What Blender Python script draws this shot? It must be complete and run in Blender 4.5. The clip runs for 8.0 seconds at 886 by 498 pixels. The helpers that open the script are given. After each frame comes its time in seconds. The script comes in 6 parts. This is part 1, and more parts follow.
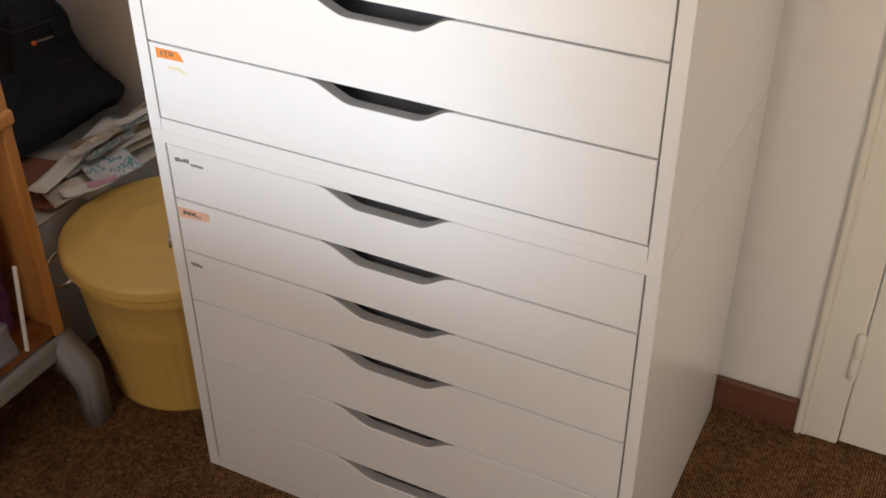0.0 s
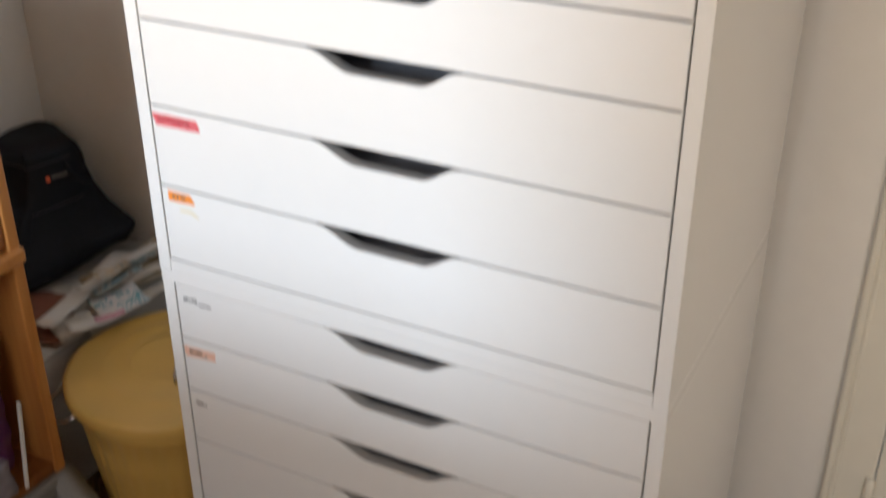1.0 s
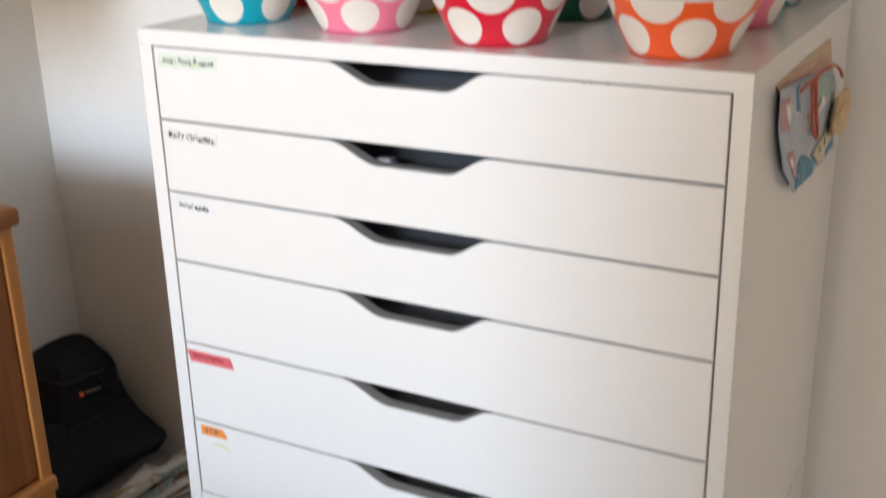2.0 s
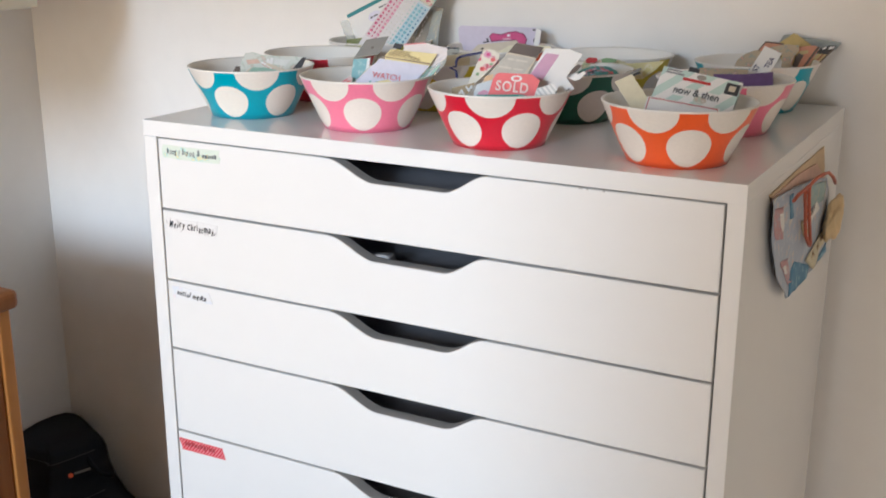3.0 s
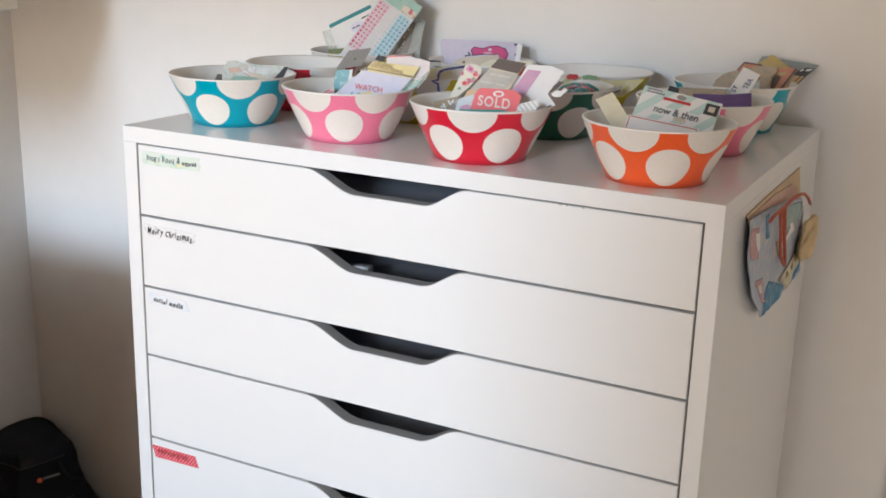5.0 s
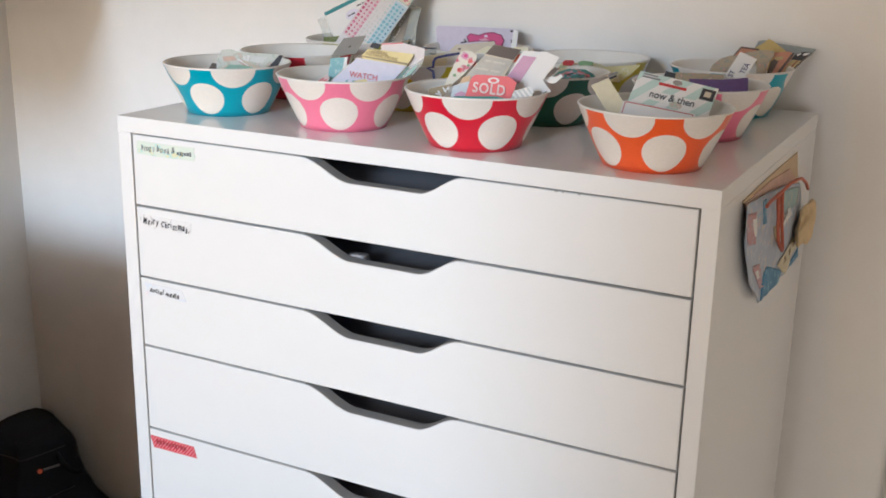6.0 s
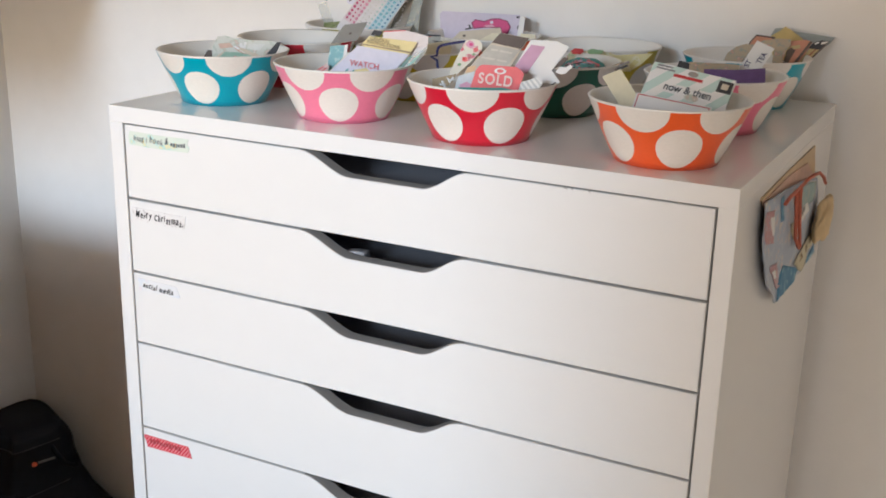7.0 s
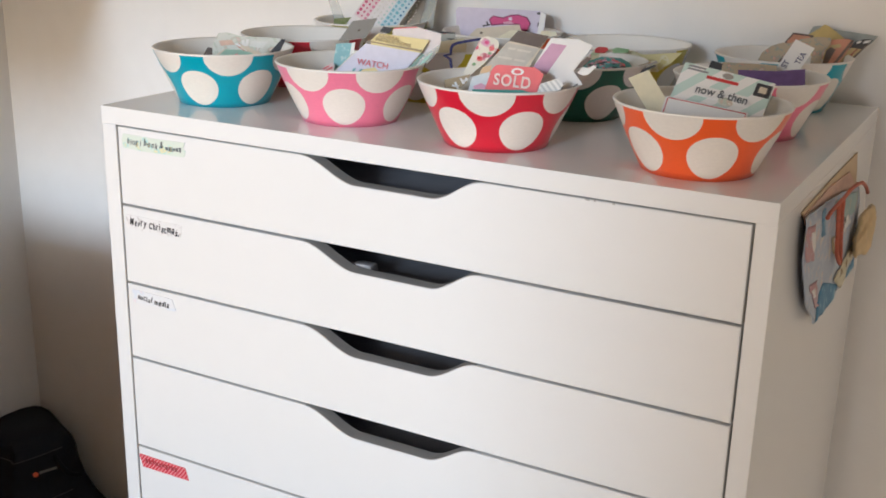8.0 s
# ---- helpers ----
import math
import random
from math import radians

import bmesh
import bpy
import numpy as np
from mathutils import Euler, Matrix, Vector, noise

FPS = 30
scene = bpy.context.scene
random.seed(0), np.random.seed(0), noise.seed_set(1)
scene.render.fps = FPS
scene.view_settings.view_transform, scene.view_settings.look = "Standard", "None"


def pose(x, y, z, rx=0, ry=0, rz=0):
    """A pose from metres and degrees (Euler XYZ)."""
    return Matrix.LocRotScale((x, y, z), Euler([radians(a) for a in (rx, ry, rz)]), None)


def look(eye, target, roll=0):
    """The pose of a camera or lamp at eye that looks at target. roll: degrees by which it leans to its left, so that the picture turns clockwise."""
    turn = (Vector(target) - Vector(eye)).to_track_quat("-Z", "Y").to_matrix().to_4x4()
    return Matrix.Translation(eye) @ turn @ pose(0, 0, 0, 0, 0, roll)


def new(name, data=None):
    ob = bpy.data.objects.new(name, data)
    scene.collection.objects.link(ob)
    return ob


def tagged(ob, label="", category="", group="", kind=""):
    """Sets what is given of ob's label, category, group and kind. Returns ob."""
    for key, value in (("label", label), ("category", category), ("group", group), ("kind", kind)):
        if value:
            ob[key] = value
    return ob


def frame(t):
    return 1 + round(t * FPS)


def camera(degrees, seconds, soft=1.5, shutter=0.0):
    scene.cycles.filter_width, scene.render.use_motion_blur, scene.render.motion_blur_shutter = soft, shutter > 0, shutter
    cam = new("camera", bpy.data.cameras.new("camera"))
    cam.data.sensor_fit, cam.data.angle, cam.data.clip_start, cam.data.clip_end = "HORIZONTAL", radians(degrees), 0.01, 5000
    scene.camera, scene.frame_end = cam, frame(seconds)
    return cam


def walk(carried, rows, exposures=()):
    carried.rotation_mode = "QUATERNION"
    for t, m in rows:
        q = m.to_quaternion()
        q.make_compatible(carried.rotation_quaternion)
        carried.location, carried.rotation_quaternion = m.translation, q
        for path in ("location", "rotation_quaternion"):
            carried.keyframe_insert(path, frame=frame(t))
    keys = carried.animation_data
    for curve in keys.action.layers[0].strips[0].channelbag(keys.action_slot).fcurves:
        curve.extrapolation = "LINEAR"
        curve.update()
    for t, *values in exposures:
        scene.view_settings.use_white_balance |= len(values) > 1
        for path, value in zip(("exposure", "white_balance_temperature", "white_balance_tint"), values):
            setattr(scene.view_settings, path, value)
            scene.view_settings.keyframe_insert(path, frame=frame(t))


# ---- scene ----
cam = camera(43.4, 8.0, soft=1.75, shutter=0.7)
# seconds, place, yaw, pitch, roll
PATH = [
    (0.0, 0.8925, -0.9408, 1.2827, 27.015, -35.11, -0.352),
    (0.2, 0.8921, -0.9429, 1.2830, 26.773, -34.920, -0.120),
    (0.3, 0.8919, -0.9440, 1.2832, 26.736, -34.556, -0.120),
    (0.4, 0.8917, -0.9451, 1.2833, 26.734, -34.025, -0.288),
    (0.5, 0.8915, -0.9461, 1.2834, 26.738, -33.334, -0.045),
    (0.7, 0.8905, -0.9436, 1.2939, 26.900, -31.810, 0.100),
    (0.8, 0.8900, -0.9423, 1.2991, 26.965, -30.880, 0.120),
    (1.0, 0.8889, -0.9397, 1.3095, 27.183, -28.794, 0.007),
    (1.2, 0.8846, -0.9328, 1.3314, 27.507, -27.170, -0.560),
    (1.3, 0.8824, -0.9294, 1.3424, 27.661, -26.350, -0.760),
    (1.5, 0.8781, -0.9225, 1.3643, 27.962, -24.781, -1.028),
    (1.7, 0.8772, -0.9222, 1.3736, 28.249, -22.760, -1.250),
    (1.8, 0.8768, -0.9220, 1.3783, 28.372, -21.850, -1.230),
    (2.0, 0.876, -0.9217, 1.3876, 28.618, -20.278, -1.345),
    (2.2, 0.8768, -0.9221, 1.3941, 28.783, -18.985, -1.144),
    (3.3, 0.8775, -0.9240, 1.4140, 28.12, -16.06, 0.426),
    (3.5, 0.8777, -0.9243, 1.4156, 27.96, -15.999, 0.611),
    (4.0, 0.8782, -0.9219, 1.4173, 27.716, -16.029, 1.215),
    (4.5, 0.8726, -0.9317, 1.4165, 27.004, -15.837, 1.761),
    (4.7, 0.8731, -0.9306, 1.4162, 26.984, -15.831, 1.751),
    (5.8, 0.8759, -0.9243, 1.4147, 26.996, -16.344, 1.247),
    (6.0, 0.8764, -0.9232, 1.4145, 27.0, -16.489, 1.203),
    (6.5, 0.8673, -0.9154, 1.4118, 26.714, -16.717, 1.436),
    (7.0, 0.8539, -0.8821, 1.4161, 27.111, -17.428, 1.389),
    (7.5, 0.8368, -0.8366, 1.4212, 27.769, -18.144, 1.154),
    (8.0, 0.8256, -0.8087, 1.4084, 28.268, -17.646, 1.422),
]
walk(cam, [(t, pose(x, y, z, 90 + pitch, 0, yaw) @ pose(0, 0, 0, 0, 0, roll)) for t, x, y, z, yaw, pitch, roll in PATH],
     exposures=[(0.0, 0.02, 6680, 14), (0.5, 0.08, 6580, 13), (1.0, -0.08, 6380, 12), (2.0, -0.22, 6180, 12), (3.3, -0.28, 6030, 12), (5.8, -0.30, 6010, 12), (8.0, -0.34, 6180, 12.5)])

# ---- light: two unseen windows in the wall behind the camera, low sun and bright sky beyond them ----
SUN_WAY = Vector((-0.05, 1.0, -0.22)).normalized()
world = bpy.data.worlds.new("sky")
scene.world = world
world.use_nodes = True
wn = world.node_tree.nodes
sky = wn.new("ShaderNodeTexSky")
sky.sky_type = "NISHITA"
sky.sun_disc = False
sky.sun_elevation = math.asin(-SUN_WAY.z)
sky.sun_rotation = math.atan2(-SUN_WAY.x, -SUN_WAY.y)
world.node_tree.links.new(sky.outputs[0], wn["Background"].inputs[0])
wn["Background"].inputs[1].default_value = 0.12

sun = new("sun", bpy.data.lights.new("sun", "SUN"))
sun.data.energy, sun.data.angle, sun.data.color = 2.45, radians(11.0), (0.70, 0.86, 1.0)
sun.matrix_world = look((0, -4, 3), Vector((0, -4, 3)) + SUN_WAY)

WIN_Y = -1.50
# x and z from and to, watts, tone, fan of the daylight
# second window is an added warm fill for right wall and side panel
WINDOWS = [(-0.70, 0.665, 0.85, 1.82, 7.8, (1.0, 0.93, 0.85), 150), (1.52, 2.62, 0.30, 1.42, 9.6, (1.0, 0.89, 0.77), 110)]
for x0, x1, z0, z1, watts, tone, fan in WINDOWS:
    glow = new("window_daylight", bpy.data.lights.new("window_daylight", "AREA"))
    glow.data.shape, glow.data.size, glow.data.size_y = "RECTANGLE", x1 - x0 - 0.1, z1 - z0 - 0.1
    glow.data.energy, glow.data.color, glow.data.spread = watts, tone, radians(fan)
    glow.matrix_world = look(((x0 + x1) / 2, WIN_Y - 0.05, (z0 + z1) / 2), ((x0 + x1) / 2, 0, (z0 + z1) / 2))


# ---- materials ----
def mat(name, color, rough=0.6, metal=0.0, vary=0.06, grain=60.0, bump=0.05, bump_scale=300.0, spec=0.5, coat=0.0, per_object=0.0):
    """A plain surface with blotches at two scales and a fine relief."""
    m = bpy.data.materials.new(name)
    m.use_nodes = True
    nt = m.node_tree
    n, l = nt.nodes, nt.links
    b = n["Principled BSDF"]
    b.inputs["Roughness"].default_value = rough
    b.inputs["Metallic"].default_value = metal
    b.inputs["Specular IOR Level"].default_value = spec
    b.inputs["Coat Weight"].default_value = coat
    tc = n.new("ShaderNodeTexCoord")
    fine = n.new("ShaderNodeTexNoise")
    fine.inputs["Scale"].default_value = grain
    fine.inputs["Detail"].default_value = 6
    big = n.new("ShaderNodeTexNoise")
    big.inputs["Scale"].default_value = grain / 12
    big.inputs["Detail"].default_value = 3
    l.new(tc.outputs["Object"], fine.inputs["Vector"])
    l.new(tc.outputs["Object"], big.inputs["Vector"])
    add = n.new("ShaderNodeMath")
    l.new(fine.outputs["Fac"], add.inputs[0])
    l.new(big.outputs["Fac"], add.inputs[1])
    value = add.outputs[0]
    if per_object:
        info = n.new("ShaderNodeObjectInfo")
        mul = n.new("ShaderNodeMath")
        mul.operation = "MULTIPLY_ADD"
        mul.inputs[1].default_value = per_object
        l.new(info.outputs["Random"], mul.inputs[0])
        l.new(value, mul.inputs[2])
        value = mul.outputs[0]
    ramp = n.new("ShaderNodeMapRange")
    ramp.inputs["From Min"].default_value = 0.6
    ramp.inputs["From Max"].default_value = 1.4 + per_object
    ramp.inputs["To Min"].default_value = 1 - vary
    ramp.inputs["To Max"].default_value = 1 + vary
    l.new(value, ramp.inputs["Value"])
    mix = n.new("ShaderNodeVectorMath")
    mix.operation = "SCALE"
    mix.inputs[0].default_value = color
    l.new(ramp.outputs[0], mix.inputs["Scale"])
    l.new(mix.outputs[0], b.inputs["Base Color"])
    if bump:
        bn = n.new("ShaderNodeTexNoise")
        bn.inputs["Scale"].default_value = bump_scale
        bn.inputs["Detail"].default_value = 3
        l.new(tc.outputs["Object"], bn.inputs["Vector"])
        bp = n.new("ShaderNodeBump")
        bp.inputs["Strength"].default_value = bump
        bp.inputs["Distance"].default_value = 0.002
        l.new(bn.outputs["Fac"], bp.inputs["Height"])
        l.new(bp.outputs["Normal"], b.inputs["Normal"])
    return m


def wood_mat(name, dark, light, rough=0.4, axis=2, coat=0.15):
    m = bpy.data.materials.new(name)
    m.use_nodes = True
    nt = m.node_tree
    n, l = nt.nodes, nt.links
    b = n["Principled BSDF"]
    b.inputs["Roughness"].default_value = rough
    b.inputs["Coat Weight"].default_value = coat
    tc = n.new("ShaderNodeTexCoord")
    mp = n.new("ShaderNodeMapping")
    sc = [22.0, 22.0, 22.0]
    sc[axis] = 1.6
    mp.inputs["Scale"].default_value = sc
    l.new(tc.outputs["Object"], mp.inputs["Vector"])
    a = n.new("ShaderNodeTexNoise")
    a.inputs["Scale"].default_value = 2.2
    a.inputs["Detail"].default_value = 8
    a.inputs["Distortion"].default_value = 0.6
    l.new(mp.outputs[0], a.inputs["Vector"])
    r = n.new("ShaderNodeValToRGB")
    r.color_ramp.elements[0].position, r.color_ramp.elements[0].color = 0.32, (*dark, 1)
    r.color_ramp.elements[1].position, r.color_ramp.elements[1].color = 0.68, (*light, 1)
    l.new(a.outputs["Fac"], r.inputs[0])
    l.new(r.outputs[0], b.inputs["Base Color"])
    bp = n.new("ShaderNodeBump")
    bp.inputs["Strength"].default_value = 0.08
    bp.inputs["Distance"].default_value = 0.001
    l.new(a.outputs["Fac"], bp.inputs["Height"])
    l.new(bp.outputs["Normal"], b.inputs["Normal"])
    return m


def carpet_mat():
    m = mat("carpet", (0.36, 0.188, 0.085), 0.95, vary=0.35, grain=260, bump=0, spec=0.1)
    nt = m.node_tree
    n, l = nt.nodes, nt.links
    b = n["Principled BSDF"]
    tc = n.new("ShaderNodeTexCoord")
    w = n.new("ShaderNodeTexWave")
    w.bands_direction = "X"
    w.inputs["Scale"].default_value = 72
    w.inputs["Distortion"].default_value = 1.2
    w.inputs["Detail Scale"].default_value = 14
    l.new(tc.outputs["Object"], w.inputs["Vector"])
    v = n.new("ShaderNodeTexVoronoi")
    v.inputs["Scale"].default_value = 320
    l.new(tc.outputs["Object"], v.inputs["Vector"])
    s = n.new("ShaderNodeMath")
    l.new(w.outputs["Fac"], s.inputs[0])
    l.new(v.outputs["Distance"], s.inputs[1])
    bp = n.new("ShaderNodeBump")
    bp.inputs["Strength"].default_value = 0.9
    bp.inputs["Distance"].default_value = 0.004
    l.new(s.outputs[0], bp.inputs["Height"])
    l.new(bp.outputs["Normal"], b.inputs["Normal"])
    mul = n.new("ShaderNodeMix")
    mul.data_type = "RGBA"
    mul.blend_type = "MULTIPLY"
    mul.inputs[0].default_value = 0.75
    old = b.inputs["Base Color"].links[0].from_socket
    l.new(old, mul.inputs[6])
    l.new(w.outputs["Color"], mul.inputs[7])
    speck = n.new("ShaderNodeTexVoronoi")
    speck.inputs["Scale"].default_value = 230
    l.new(tc.outputs["Object"], speck.inputs["Vector"])
    bw = n.new("ShaderNodeSeparateColor")
    l.new(speck.outputs["Color"], bw.inputs[0])
    rng_ = n.new("ShaderNodeMapRange")
    rng_.inputs["To Min"].default_value, rng_.inputs["To Max"].default_value = 0.5, 1.45
    l.new(bw.outputs[0], rng_.inputs["Value"])
    sc = n.new("ShaderNodeVectorMath")
    sc.operation = "SCALE"
    l.new(mul.outputs[2], sc.inputs[0])
    l.new(rng_.outputs[0], sc.inputs["Scale"])
    l.new(sc.outputs[0], b.inputs["Base Color"])
    return m


def dots_mat(name, color):
    """Melamine print: cream dots in two staggered rows round the bowl, by its u (turn) and v (height)."""
    m = bpy.data.materials.new(name)
    m.use_nodes = True
    nt = m.node_tree
    n, l = nt.nodes, nt.links
    b = n["Principled BSDF"]
    b.inputs["Roughness"].default_value = 0.28
    b.inputs["Coat Weight"].default_value = 0.2
    uv = n.new("ShaderNodeUVMap")
    sep = n.new("ShaderNodeSeparateXYZ")
    l.new(uv.outputs[0], sep.inputs[0])

    def math_node(op, a, c=None, d=None):
        k = n.new("ShaderNodeMath")
        k.operation = op
        for i, v in enumerate((a, c, d)):
            if v is None:
                continue
            if isinstance(v, (int, float)):
                k.inputs[i].default_value = v
            else:
                l.new(v, k.inputs[i])
        return k.outputs[0]

    def row(shift, centre, radius):
        f = math_node("FRACT", math_node("ADD", math_node("MULTIPLY", sep.outputs[0], 6.0), shift))
        dx = math_node("MULTIPLY", math_node("SUBTRACT", f, 0.5), 0.0607)
        dy = math_node("MULTIPLY", math_node("SUBTRACT", sep.outputs[1], centre), 0.060)
        d2 = math_node("ADD", math_node("MULTIPLY", dx, dx), math_node("MULTIPLY", dy, dy))
        return math_node("LESS_THAN", d2, radius * radius)

    dot = math_node("MAXIMUM", row(0.0, 0.385, 0.0203), row(0.5, 0.97, 0.0200))
    noise_t = n.new("ShaderNodeTexNoise")
    noise_t.inputs["Scale"].default_value = 40
    tone = n.new("ShaderNodeMapRange")
    tone.inputs["To Min"].default_value = 0.93
    tone.inputs["To Max"].default_value = 1.05
    l.new(noise_t.outputs["Fac"], tone.inputs["Value"])
    mix = n.new("ShaderNodeMix")
    mix.data_type = "RGBA"
    mix.inputs[6].default_value = (*color, 1)
    mix.inputs[7].default_value = (0.80, 0.76, 0.70, 1)
    l.new(dot, mix.inputs[0])
    sc = n.new("ShaderNodeVectorMath")
    sc.operation = "SCALE"
    l.new(mix.outputs[2], sc.inputs[0])
    l.new(tone.outputs[0], sc.inputs["Scale"])
    l.new(sc.outputs[0], b.inputs["Base Color"])
    return m


WALL = mat("wall_paint", (0.79, 0.78, 0.76), 0.85, vary=0.025, grain=30, bump=0.12, bump_scale=220, spec=0.2)
# unseen south wall's buff is chosen to warm the bounced light
WARM_BOUNCE = mat("warm_bounce_paint", (0.66, 0.45, 0.27), 0.85, vary=0.025, grain=30, bump=0.12, bump_scale=220, spec=0.2)
# unseen east wall kept pale to bounce light onto the units' side
PALE_BOUNCE = mat("pale_bounce_paint", (0.80, 0.76, 0.68), 0.85, vary=0.025, grain=30, bump=0.12, bump_scale=220, spec=0.2)
CEIL = mat("ceiling_paint", (0.8, 0.8, 0.78), 0.9, vary=0.02, bump=0.05)
CARPET = carpet_mat()
SKIRT = wood_mat("skirting_wood", (0.11, 0.043, 0.028), (0.17, 0.068, 0.042), 0.45, axis=0)
DOORPAINT = mat("door_paint", (0.74, 0.72, 0.64), 0.42, vary=0.03, grain=25, bump=0.06, bump_scale=90)
WHITE = mat("white_laminate", (0.80, 0.80, 0.795), 0.20, vary=0.012, grain=40, bump=0.03, bump_scale=500)
WHITE_TOP = mat("white_lacquer", (0.80, 0.80, 0.795), 0.13, vary=0.012, grain=40, bump=0.015, bump_scale=300)
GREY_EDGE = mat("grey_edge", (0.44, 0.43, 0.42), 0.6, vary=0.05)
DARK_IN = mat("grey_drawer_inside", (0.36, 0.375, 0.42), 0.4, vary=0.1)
BEECH = wood_mat("beech_edge", (0.50, 0.20, 0.05), (0.62, 0.28, 0.08), 0.38)
BEECH_DARK = wood_mat("beech_panel", (0.25, 0.085, 0.02), (0.34, 0.125, 0.034), 0.4)
GREY_PLASTIC = mat("grey_plastic", (0.26, 0.255, 0.245), 0.65, vary=0.06, bump=0.06)
YELLOW_METAL = mat("yellow_enamel", (0.64, 0.41, 0.11), 0.38, vary=0.05, grain=20, bump=0.02)
CHROME = mat("chrome", (0.62, 0.62, 0.6), 0.22, 1.0, vary=0.03, bump=0)
BLACK_CLOTH = mat("black_nylon", (0.0095, 0.0105, 0.015), 0.75, vary=0.3, grain=90, bump=0.25, bump_scale=900, spec=0.25)
CREAM = mat("cream_melamine", (0.80, 0.77, 0.715), 0.35, vary=0.02)
CREAM_BOARD = mat("cream_board", (0.70, 0.66, 0.55), 0.5, vary=0.03)
PAPER_WHITE = mat("white_paper", (0.78, 0.77, 0.75), 0.7, vary=0.03)
INK = mat("black_ink", (0.02, 0.02, 0.022), 0.7, vary=0.1, bump=0)


def paper(name, color, rough=0.65, vary=0.08, grain=120):
    return mat(name, color, rough, vary=vary, grain=grain, bump=0.02)


# ---- mesh helpers ----
def put(bm, name, material, parent=None, label="", smooth=False):
    me = bpy.data.meshes.new(name)
    bm.normal_update()
    bm.to_mesh(me)
    bm.free()
    for m in (material if isinstance(material, (list, tuple)) else [material]):
        me.materials.append(m)
    if smooth:
        for p in me.polygons:
            p.use_smooth = True
    ob = new(name, me)
    if parent:
        ob.parent = parent
    if label:
        ob["label"] = label
    return ob


def part(name, bm, material, parent, label="", smooth=False):
    return put(bm, name, material, parent, label, smooth)


def thing(name, label, category, group="", at=(0, 0, 0), m=None):
    e = new(name)
    e.empty_display_size = 0.05
    e.matrix_world = m if m is not None else Matrix.Translation(at)
    return tagged(e, label, category, group)


def box(bm, x0, x1, y0, y1, z0, z1, bevel=0.0, segs=2):
    r = bmesh.ops.create_cube(bm, size=1.0)
    vs = r["verts"]
    for v in vs:
        v.co = Vector((x0 + (v.co.x + 0.5) * (x1 - x0), y0 + (v.co.y + 0.5) * (y1 - y0), z0 + (v.co.z + 0.5) * (z1 - z0)))
    if bevel:
        es = list({e for v in vs for e in v.link_edges})
        bmesh.ops.bevel(bm, geom=es, offset=bevel, segments=segs, affect="EDGES", profile=0.5)
    return bm


def box_bm(*a, **k):
    return box(bmesh.new(), *a, **k)


def lathe(profile, n=64, closed=False):
    """Turns a list of (radius, height) round z; gives u round and v along as UV."""
    bm = bmesh.new()
    uvl = bm.loops.layers.uv.new("UVMap")
    rings = []
    for r, z in profile:
        if r < 1e-6:
            rings.append([bm.verts.new((0, 0, z))])
        else:
            rings.append([bm.verts.new((r * math.cos(2 * math.pi * i / n), r * math.sin(2 * math.pi * i / n), z)) for i in range(n)])
    zmax = max(z for _, z in profile) or 1
    for k in range(len(rings) - 1):
        a, b = rings[k], rings[k + 1]
        za, zb = profile[k][1] / zmax, profile[k + 1][1] / zmax
        for i in range(n):
            j = (i + 1) % n
            if len(a) == 1 and len(b) == 1:
                continue
            if len(a) == 1:
                f = bm.faces.new((a[0], b[j], b[i]))
                uvs = [((i + 0.5) / n, za), ((i + 1) / n, zb), (i / n, zb)]
            elif len(b) == 1:
                f = bm.faces.new((a[i], a[j], b[0]))
                uvs = [(i / n, za), ((i + 1) / n, za), ((i + 0.5) / n, zb)]
            else:
                f = bm.faces.new((a[i], a[j], b[j], b[i]))
                uvs = [(i / n, za), ((i + 1) / n, za), ((i + 1) / n, zb), (i / n, zb)]
            f.smooth = True
            for lp, q in zip(f.loops, uvs):
                lp[uvl].uv = q
    return bm


def tube(points, r=0.002, n=8):
    """A round wire along points."""
    bm = bmesh.new()
    pts = [Vector(p) for p in points]
    rings = []
    up = Vector((0.13, 0.21, 0.97)).normalized()
    for i, p in enumerate(pts):
        d = (pts[min(i + 1, len(pts) - 1)] - pts[max(i - 1, 0)]).normalized()
        s = d.cross(up)
        if s.length < 1e-3:
            s = d.cross(Vector((1, 0, 0)))
        s.normalize()
        t = s.cross(d)
        rings.append([bm.verts.new(p + r * (math.cos(2 * math.pi * k / n) * s + math.sin(2 * math.pi * k / n) * t)) for k in range(n)])
    for a, b in zip(rings, rings[1:]):
        for k in range(n):
            f = bm.faces.new((a[k], a[(k + 1) % n], b[(k + 1) % n], b[k]))
            f.smooth = True
    bm.faces.new(rings[0][::-1])
    bm.faces.new(rings[-1])
    return bm


def prism(outline, y0, y1):
    """An outline in x, z pushed from y0 (front) to y1."""
    bm = bmesh.new()
    a = [bm.verts.new((x, y0, z)) for x, z in outline]
    b = [bm.verts.new((x, y1, z)) for x, z in outline]
    bm.faces.new(a)
    bm.faces.new(b[::-1])
    n = len(a)
    for i in range(n):
        bm.faces.new((a[i], b[i], b[(i + 1) % n], a[(i + 1) % n]))
    bmesh.ops.recalc_face_normals(bm, faces=bm.faces)
    return bm


def plate(outline, z0, z1):
    """An outline in x, y pushed from z0 to z1."""
    bm = bmesh.new()
    a = [bm.verts.new((x, y, z0)) for x, y in outline]
    b = [bm.verts.new((x, y, z1)) for x, y in outline]
    bm.faces.new(a[::-1])
    bm.faces.new(b)
    n = len(a)
    for i in range(n):
        bm.faces.new((a[i], a[(i + 1) % n], b[(i + 1) % n], b[i]))
    bmesh.ops.recalc_face_normals(bm, faces=bm.faces)
    return bm


